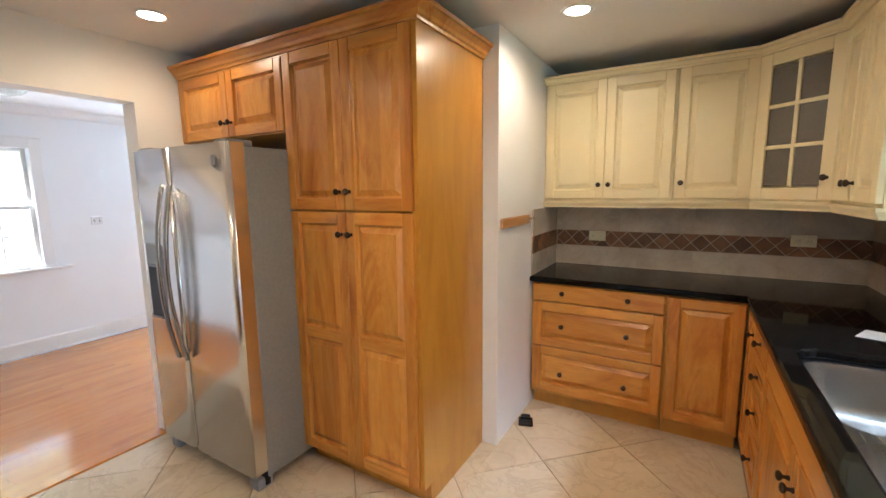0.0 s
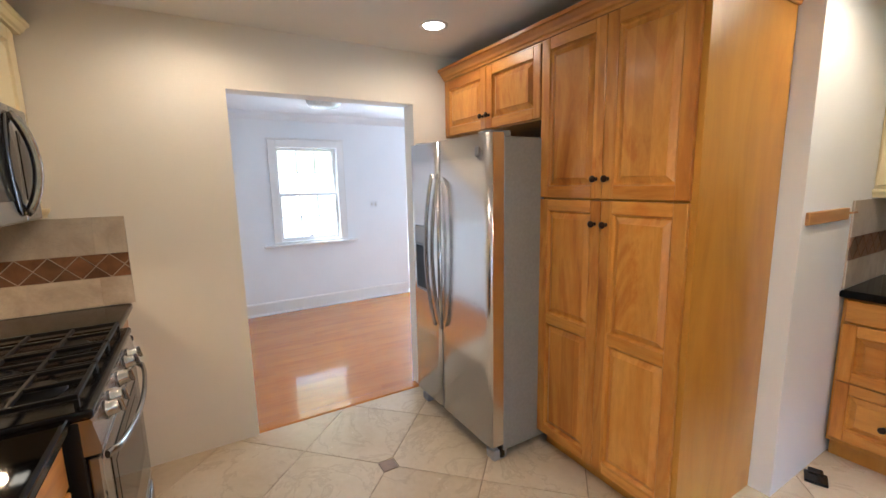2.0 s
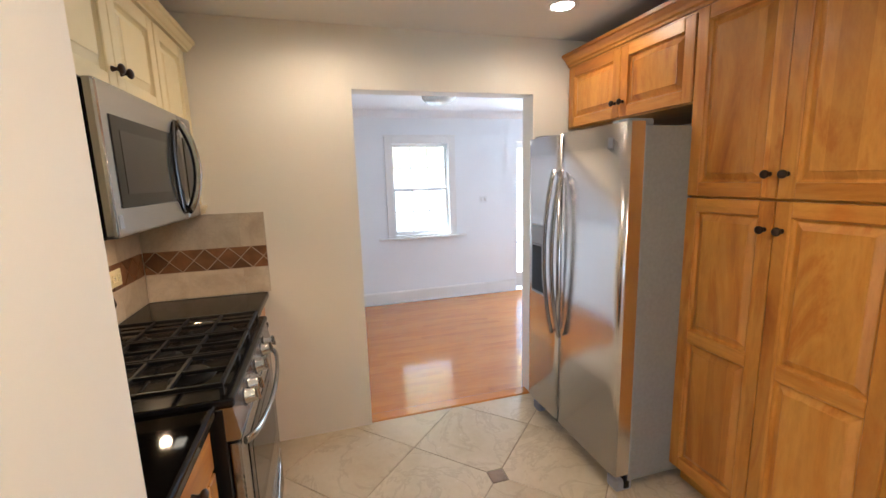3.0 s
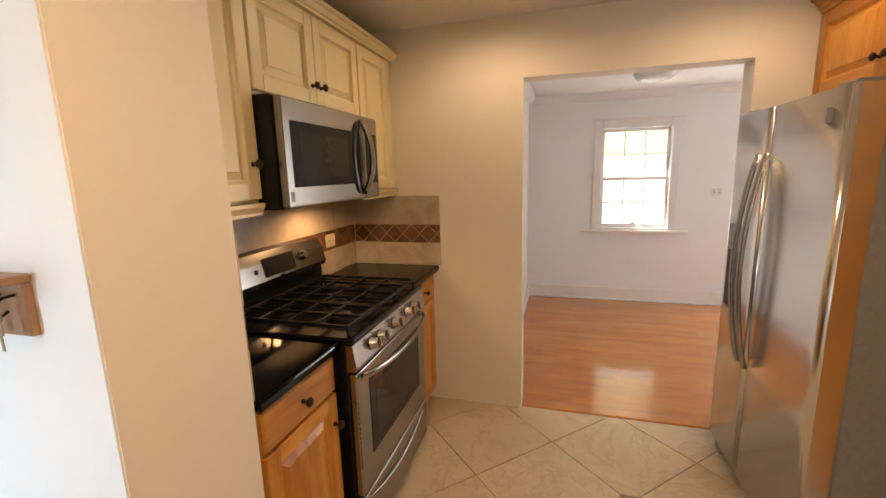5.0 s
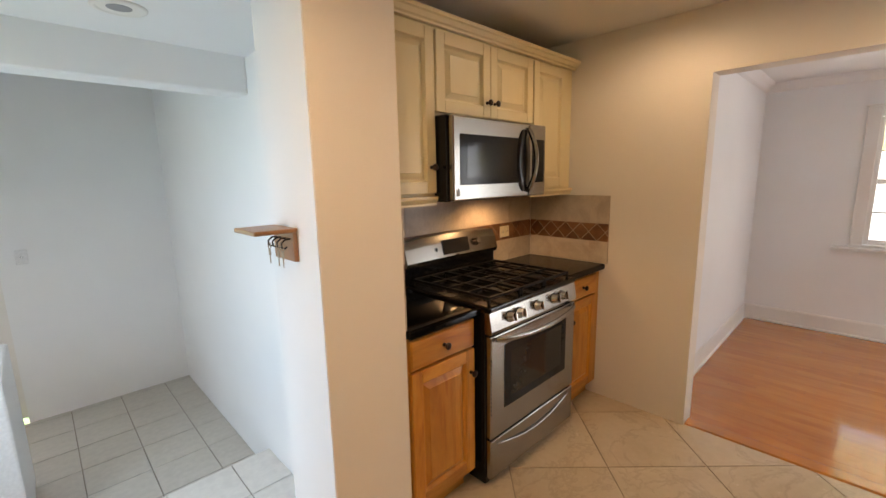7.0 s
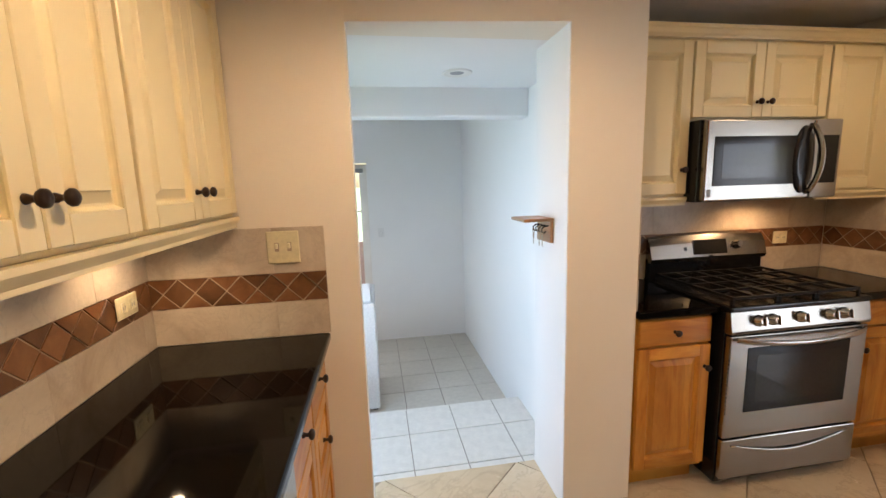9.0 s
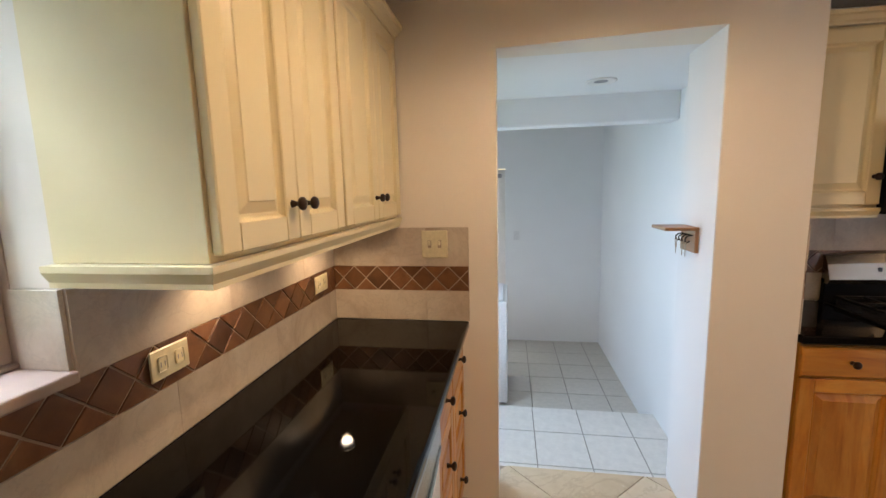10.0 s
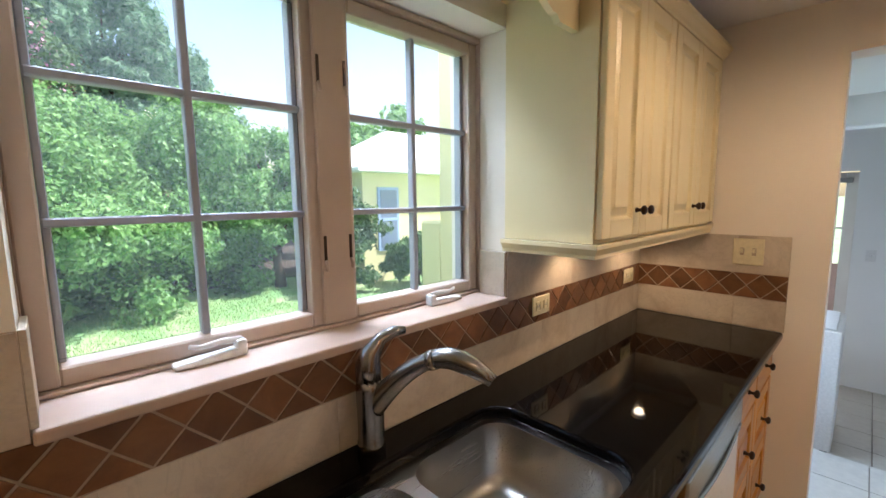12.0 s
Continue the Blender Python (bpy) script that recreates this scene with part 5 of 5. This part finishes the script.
def foliage(rng, blobs, count, size, stretch=1.6, droop=0.3):
    """Leaves, each a folded pair of small faces, spread over the shells of uneven clumps."""
    c = np.array([b[:3] for b in blobs])
    r = np.array([b[3] for b in blobs])
    pick = rng.choice(len(blobs), count, p=r ** 2 / (r ** 2).sum())
    d = rng.normal(size=(count, 3))
    d /= np.linalg.norm(d, axis=1)[:, None]
    lump = 0.68 + 0.42 * np.sin(5 * d[:, 0] + pick) * np.cos(4 * d[:, 1] + 2 * pick) + rng.uniform(-0.18, 0.12, count)
    p = c[pick] + d * (r[pick] * lump)[:, None] * np.array([1, 1, 0.85])
    n = d + rng.normal(size=(count, 3)) * 0.6 + np.array([0, 0, 0.5])
    n /= np.linalg.norm(n, axis=1)[:, None]
    u = np.cross(n, rng.normal(size=(count, 3)))
    u[:, 2] -= droop
    u /= np.linalg.norm(u, axis=1)[:, None]
    v = np.cross(n, u)
    s = size * rng.uniform(0.6, 1.4, count)[:, None]
    a, b = p - u * s * stretch / 2, p + u * s * stretch / 2
    l, q = p - v * s / 2 + n * s * 0.18, p + v * s / 2 + n * s * 0.18
    verts = np.stack([a, l, b, q], 1).reshape(-1, 3)
    i = np.arange(count) * 4
    faces = np.stack([np.stack([i, i + 2, i + 1], 1), np.stack([i, i + 3, i + 2], 1)], 1).reshape(-1, 3)
    return verts, faces


def leaf_mesh(name, verts, faces, material, parent, label=""):
    me = bpy.data.meshes.new(name)
    me.from_pydata(verts.tolist(), [], faces.tolist())
    me.materials.append(material)
    ob = new(name, me)
    ob.parent = parent
    return tagged(ob, label)


def tree(name, label, x, y, h, spread, seed, material, count, size, base=0.25, limbs=7, stretch=1.6, blossom=0, category="tree", clump=1.0):
    rng = np.random.default_rng(seed)
    t = thing(name, label, category, pose(x, y, GZ), "garden planting")
    top = base * h
    bm = tube(bmesh.new(), [(0, 0, -0.05), (0.05, 0.02, top * 0.6), (0.0, 0.06, top), (0.05, 0.0, h * 0.72)], [0.05 * h ** 0.8, 0.04 * h ** 0.8, 0.033 * h ** 0.8, 0.008], 9)
    blobs = []
    for i in range(limbs):
        a = 2 * math.pi * i / limbs + rng.uniform(-0.4, 0.4)
        zz = h * rng.uniform(base + 0.12, 0.88)
        rr = spread * rng.uniform(0.45, 0.95) * (1.1 - 0.55 * zz / h)
        e = (rr * math.cos(a), rr * math.sin(a), zz)
        tube(bm, [(0, 0, min(zz * 0.6, h * 0.6)), (e[0] * 0.5, e[1] * 0.5, zz * 0.8), e], [0.02 * h ** 0.8, 0.012 * h ** 0.8, 0.004], 6)
        blobs.append((*e, clump * spread * rng.uniform(0.38, 0.62)))
        for _ in range(3):
            blobs.append((e[0] + rng.normal() * spread * 0.3, e[1] + rng.normal() * spread * 0.3, max(0.3, e[2] + rng.normal() * spread * 0.28), clump * spread * rng.uniform(0.18, 0.34)))
    blobs.append((0, 0, h * 0.9, spread * 0.4))
    part("trunk", bm, M_BARK, t, "brown trunk with limbs")
    v, f = foliage(rng, blobs, count, size, stretch)
    leaf_mesh("crown", v, f, material, t)
    if blossom:
        v, f = foliage(rng, blobs[::2], blossom, size * 0.9, 1.0)
        leaf_mesh("blossom", v, f, M_BLOSSOM, t, "pink flowers")
    return t


tree("broadleaf_shrub", "large bright green broadleaf shrub", 9.6, 1.9, 3.7, 2.0, 1, M_LEAF, 62000, 0.062, 0.1, 14)
tree("broadleaf_shrub", "large bright green broadleaf shrub", 10.6, -0.2, 3.7, 1.9, 2, M_LEAF, 58000, 0.064, 0.1, 14)
tree("broadleaf_shrub", "bright green broadleaf shrub with dark shade below", 9.8, 4.4, 3.8, 2.0, 3, M_LEAF, 40000, 0.07, 0.08, 11)
tree("broadleaf_shrub", "darker green shrub by the wing", 12.4, -2.4, 3.7, 1.3, 4, M_LEAF_DARK, 14000, 0.09, 0.1, 8)
tree("dark_shrub", "dark green undergrowth shrub with shade in its leaf colour", 9.0, 2.9, 1.5, 1.3, 5, M_LEAF_DARK, 9000, 0.10, 0.05, 8, 2.2)
tree("dark_shrub", "dark green undergrowth shrub with shade in its leaf colour", 10.2, 0.9, 1.4, 1.4, 6, M_LEAF_DARK, 9000, 0.09, 0.05, 8)
tree("flowering_tree", "tall tree with pink blossom", 13.0, 2.6, 6.6, 2.1, 7, M_LEAF_DARK, 24000, 0.085, 0.3, 14, 1.4, 7000, clump=0.75)
tree("conifer", "tall grey-green conifer behind the shrubs", 15.5, 0.4, 9.6, 2.3, 8, M_NEEDLE, 60000, 0.07, 0.2, 34, 3.0, clump=0.52)
tree("conifer", "tall grey-green conifer behind the shrubs", 17.5, -2.4, 7.6, 1.9, 9, M_NEEDLE, 36000, 0.075, 0.2, 28, 3.0, clump=0.55)
tree("conifer", "tall grey-green conifer behind the shrubs", 15.5, 6.0, 9.6, 2.4, 10, M_NEEDLE, 12000, 0.17, 0.2, 16, 3.2)
tree("broadleaf_tree", "leafy tree behind the white roof", 19.5, -11.9, 5.6, 2.6, 11, M_LEAF, 12000, 0.18, 0.3, 10)
tree("broadleaf_tree", "leafy tree behind the white roof", 18.0, -9.2, 5.0, 2.2, 12, M_LEAF, 11000, 0.18, 0.3, 10)
tree("climbing_plant", "straggly dark climbing plant on the yellow wall", 8.0, -2.85, 2.0, 0.6, 13, M_LEAF_DARK, 9500, 0.07, 0.02, 16)
tree("climbing_plant", "low leafy plant by the yellow wall", 7.3, -4.3, 1.1, 0.6, 14, M_LEAF_DARK, 2200, 0.13, 0.05, 7, 2.4)
tree("broadleaf_tree", "small leafy tree beside the yellow wing", 9.5, -1.95, 3.7, 0.95, 16, M_LEAF, 15000, 0.065, 0.2, 10)
tree("broadleaf_shrub", "green shrub at the garden edge", 14.0, -3.9, 2.8, 1.3, 15, M_LEAF, 5000, 0.13, 0.1, 7)
# Grass blades nearest the window.
rng = np.random.default_rng(5)
n = 90000
gx, gy = rng.uniform(3.2, 11, n), rng.uniform(-5, 7, n)
keep = rng.uniform(size=n) < 0.35 + 0.65 * (np.sin(gx * 1.7) * np.cos(gy * 1.3) > -0.2)
gx, gy = gx[keep], gy[keep]
n = len(gx)
h, a = rng.uniform(0.015, 0.055, n), rng.uniform(0, 6.28, n)
w = 0.006
p = np.stack([gx, gy, np.full(n, GZ)], 1)
d = np.stack([np.cos(a), np.sin(a), 0 * a], 1)
top = p + np.stack([-np.sin(a) * 0.4 * h, np.cos(a) * 0.4 * h, h], 1)
verts = np.stack([p - d * w, p + d * w, top], 1).reshape(-1, 3)
me = bpy.data.meshes.new("grass")
me.from_pydata(verts.tolist(), [], (np.arange(n)[:, None] * 3 + np.arange(3)).tolist())
me.materials.append(M_BLADE)
tagged(new("grass", me), "short uneven grass blades on the lawn", "grass", "", "stuff")

# ---- pieces of floors and backsplashes ----
FLOOR, LANDING, LFLOOR, SUB = (bpy.data.objects[k] for k in ("floor", "step_landing", "floor_laundry", "dining_subfloor"))


def clip_poly(poly, x0, x1, y0, y1):
    for ax, lim, sign in ((0, x0, 1), (0, x1, -1), (1, y0, 1), (1, y1, -1)):
        out = []
        for i, p in enumerate(poly):
            q = poly[(i + 1) % len(poly)]
            a, b = (p[ax] - lim) * sign, (q[ax] - lim) * sign
            if a >= 0:
                out.append(p)
            if a * b < 0:
                k = a / (a - b)
                out.append((p[0] + k * (q[0] - p[0]), p[1] + k * (q[1] - p[1])))
        poly = out
        if len(poly) < 3:
            return []
    return poly


def slab(poly, z0, z1, chamfer=0.002):
    """A thin piece with a chamfered top edge, about its own middle."""
    cx, cy = sum(p[0] for p in poly) / len(poly), sum(p[1] for p in poly) / len(poly)
    bm = bmesh.new()
    rings = []
    for k, z in ((1, z0), (1, z1 - chamfer), (None, z1)):
        vs = []
        for x, y in poly:
            dx, dy = x - cx, y - cy
            f = 1 if k else 1 - chamfer / max(0.01, math.hypot(dx, dy))
            vs.append(bm.verts.new((dx * f, dy * f, z)))
        rings.append(vs)
    for a, b in zip(rings, rings[1:]):
        for i in range(len(a)):
            bm.faces.new((a[i], a[(i + 1) % len(a)], b[(i + 1) % len(a)], b[i]))
    bm.faces.new(rings[-1])
    return bm, cx, cy


def lay(name, poly, z0, z1, material, parent, chamfer=0.002):
    bm, cx, cy = slab(poly, z0, z1, chamfer)
    ob = part(name, bm, material, parent)
    ob.location = (cx, cy, 0)
    return ob


# Diagonal marble tiles, one corner with a small brown inset.
U, V, G = Vector((0.3575, 0.354)), Vector((-0.354, 0.3575)), 0.004
O = Vector((-1.966, 0.737))
INS = 0.06
for i in range(-8, 12):
    for j in range(-8, 12):
        q = []
        for a, b in ((0, 0), (1, 0), (1, 1), (0, 1)):
            c = O + U * (i + a) + V * (j + b)
            su, sv = (1 if a == 0 else -1), (1 if b == 0 else -1)
            c = c + (U.normalized() * su + V.normalized() * sv) * (G / 2)
            if i + a == 0 and j + b == 0:
                pa, pb = c + V.normalized() * sv * INS, c + U.normalized() * su * INS
                q += [tuple(pa), tuple(pb)] if (a + b) % 2 == 0 else [tuple(pb), tuple(pa)]
            else:
                q.append(tuple(c))
        for k, (x0, x1, y0, y1) in enumerate(((XW - 0.014, XST + 0.0, YS, YT - 0.001), (XST, 0.40, YS, 2.80), (XW - 0.014, -1.0, -0.90, YS), (-0.653, 0.203, -0.69, YS))):
            c = clip_poly(q, x0, x1, y0, y1)
            if len(c) >= 3:
                area = abs(sum(c[n_][0] * c[n_ - 1][1] - c[n_ - 1][0] * c[n_][1] for n_ in range(len(c)))) / 2
                if area > 0.0006:
                    lay("tile", c, -0.005, 0.0, M_FLOOR, FLOOR)
k = INS - 0.004
lay("inset_tile", [tuple(O + U.normalized() * k), tuple(O + V.normalized() * k), tuple(O - U.normalized() * k), tuple(O - V.normalized() * k)], -0.005, -0.0005, M_INSET, FLOOR)


def square_tiles(x0, x1, y0, y1, ox, oy, s, top, parent, material, sx=None):
    sx = sx or s
    for i in range(-12, 13):
        for j in range(-14, 14):
            a, b = ox + i * sx, oy + j * s
            c = clip_poly([(a + 0.003, b + 0.003), (a + sx - 0.003, b + 0.003), (a + sx - 0.003, b + s - 0.003), (a + 0.003, b + s - 0.003)], x0, x1, y0, y1)
            if len(c) >= 3 and abs(c[0][0] - c[2][0]) > 0.01 and abs(c[0][1] - c[2][1]) > 0.01:
                lay("tile", c, top - 0.008, top, material, parent)


square_tiles(-0.905, 0.998, -1.665, -0.692, -0.02, -1.338, 0.365, -0.18, LANDING, M_LAUNDRY, 0.33)
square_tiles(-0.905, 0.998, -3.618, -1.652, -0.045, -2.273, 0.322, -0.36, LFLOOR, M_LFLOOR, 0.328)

# Oak planks of the dining room.
rng = random.Random(4)
pw, x, count = 0.062, DX + 0.03, 0
rest = bmesh.new()
while x < XW - 0.15:
    y = 0.025 - rng.uniform(0, 0.8)
    while y < 3.99:
        ln = rng.uniform(0.7, 1.5)
        a, b = max(y, 0.025), min(y + ln, 3.99)
        if b - a > 0.03:
            if count < 290 and b < 2.9:
                lay("plank", [(x + 0.0002, a + 0.0002), (x + pw - 0.0002, a + 0.0002), (x + pw - 0.0002, b - 0.0002), (x + 0.0002, b - 0.0002)], DZ - 0.004, DZ, M_OAK, SUB, 0.0004)
                count += 1
            else:
                B(rest, x + 0.0006, x + pw - 0.0006, a + 0.0006, b - 0.0006, DZ - 0.004, DZ)
        y += ln
    x += pw
tagged(part("planks_beyond", rest, M_OAK, SUB), kind="stuff")


def backsplash(name, m, length, top=1.345, label="beige stone backsplash with a band of brown diamond tiles", phase=0.0, low=None):
    """Tiles on a wall that faces local -y, running along local x from 0."""
    s = thing(name, label, "backsplash", m, kind="structure")
    runs = [(0, length, top)] if low is None else [(0, low[0], top), (low[0], low[1], low[2]), (low[1], length, top)]
    bed = bmesh.new()
    for x0, x1, t in runs:
        B(bed, x0, x1, -0.007, 0, 0.911, t)
    part("grout_bed", bed, M_BGROUT, s, "pale grout")
    z0, z1 = 1.054, 1.166
    D, g, th = z1 - z0, 0.0028, -0.011

    def piece(pts, material, depth=th, edge=0.0015):
        cx, cz = sum(p[0] for p in pts) / len(pts), sum(p[1] for p in pts) / len(pts)
        bm = bmesh.new()
        rings = []
        for f, y in ((1.0, -0.006), (1.0, depth + 0.0012), (0.0, depth)):
            vs = []
            for x, z in pts:
                dx, dz = x - cx, z - cz
                k = 1 if f else 1 - edge / max(0.008, math.hypot(dx, dz))
                vs.append(bm.verts.new((dx * k, y, dz * k)))
            rings.append(vs)
        for a, b in zip(rings, rings[1:]):
            for i in range(len(a)):
                bm.faces.new((a[i], a[(i + 1) % len(a)], b[(i + 1) % len(a)], b[i]))
        bm.faces.new(rings[-1])
        ob = part("tile", bm, material, s)
        ob.location = (cx, 0, cz)

    n = int(length / D) + 3
    h = D / 2
    for i in range(-1, n):
        cx = (i - 1) * D + h + phase
        for poly in ([(cx - h + g, z0 + h), (cx, z0 + g), (cx + h - g, z0 + h), (cx, z1 - g)],
                     [(cx + g * 1.5, z0), (cx + D - g * 1.5, z0), (cx + h, z0 + h - g * 1.5)],
                     [(cx + g * 1.5, z1), (cx + h, z1 - h + g * 1.5), (cx + D - g * 1.5, z1)]):
            c = clip_poly(poly, 0.001, length - 0.001, 0, 3)
            if len(c) >= 3 and max(p[0] for p in c) - min(p[0] for p in c) > 0.008:
                piece(c, M_SLATE)
    for x, end, t in [(0, length, None)] + runs:
        while x < end - 0.01:
            x1 = min(x + 0.455, end)
            a, b = (0.912, z0 - 0.003) if t is None else (z1 + 0.003, t - 0.001)
            if b - a > 0.01:
                piece([(x + 0.0002, a), (x1 - 0.0002, a), (x1 - 0.0002, b), (x + 0.0002, b)], M_BEIGE, -0.0105, 0.0003)
            x = x1
    return s


backsplash("backsplash", pose(XST + 0.012, YN, 0), XE - XST - 0.012)
# The long east run drops below the window sill.
backsplash("backsplash", pose(XE, YN - 0.012, 0, 0, 0, -90), YN - YS - 0.024, phase=0.044, low=(YN - 0.012 - 2.002, YN - 0.012 - 0.796, 1.167))
backsplash("backsplash", pose(XE - 0.002, YS, 0, 0, 0, 180), XE - 0.002 - 0.332, phase=0.051)
backsplash("backsplash", pose(XST, 2.715, 0, 0, 0, 90), YN - 2.715 - 0.012)
backsplash("backsplash", pose(-0.992, -0.91, 0, 0, 0, 180), 1.638 - 0.012)
backsplash("backsplash", pose(XW, -0.898, 0, 0, 0, 90), 0.58)
backsplash("backsplash", pose(-0.98, -0.349, 0, 0, 0, -90), 0.548)
# Stone returns at the foot of the window reveal.
for y0, y1 in ((0.796, 0.806), (1.991, 2.0015)):
    structure("reveal_tile", box(XE - 0.004, GX - 0.05, y0, y1, 1.186, 1.345, bev=0.001), M_BEIGE, "beige stone tile in the window reveal", "tile")
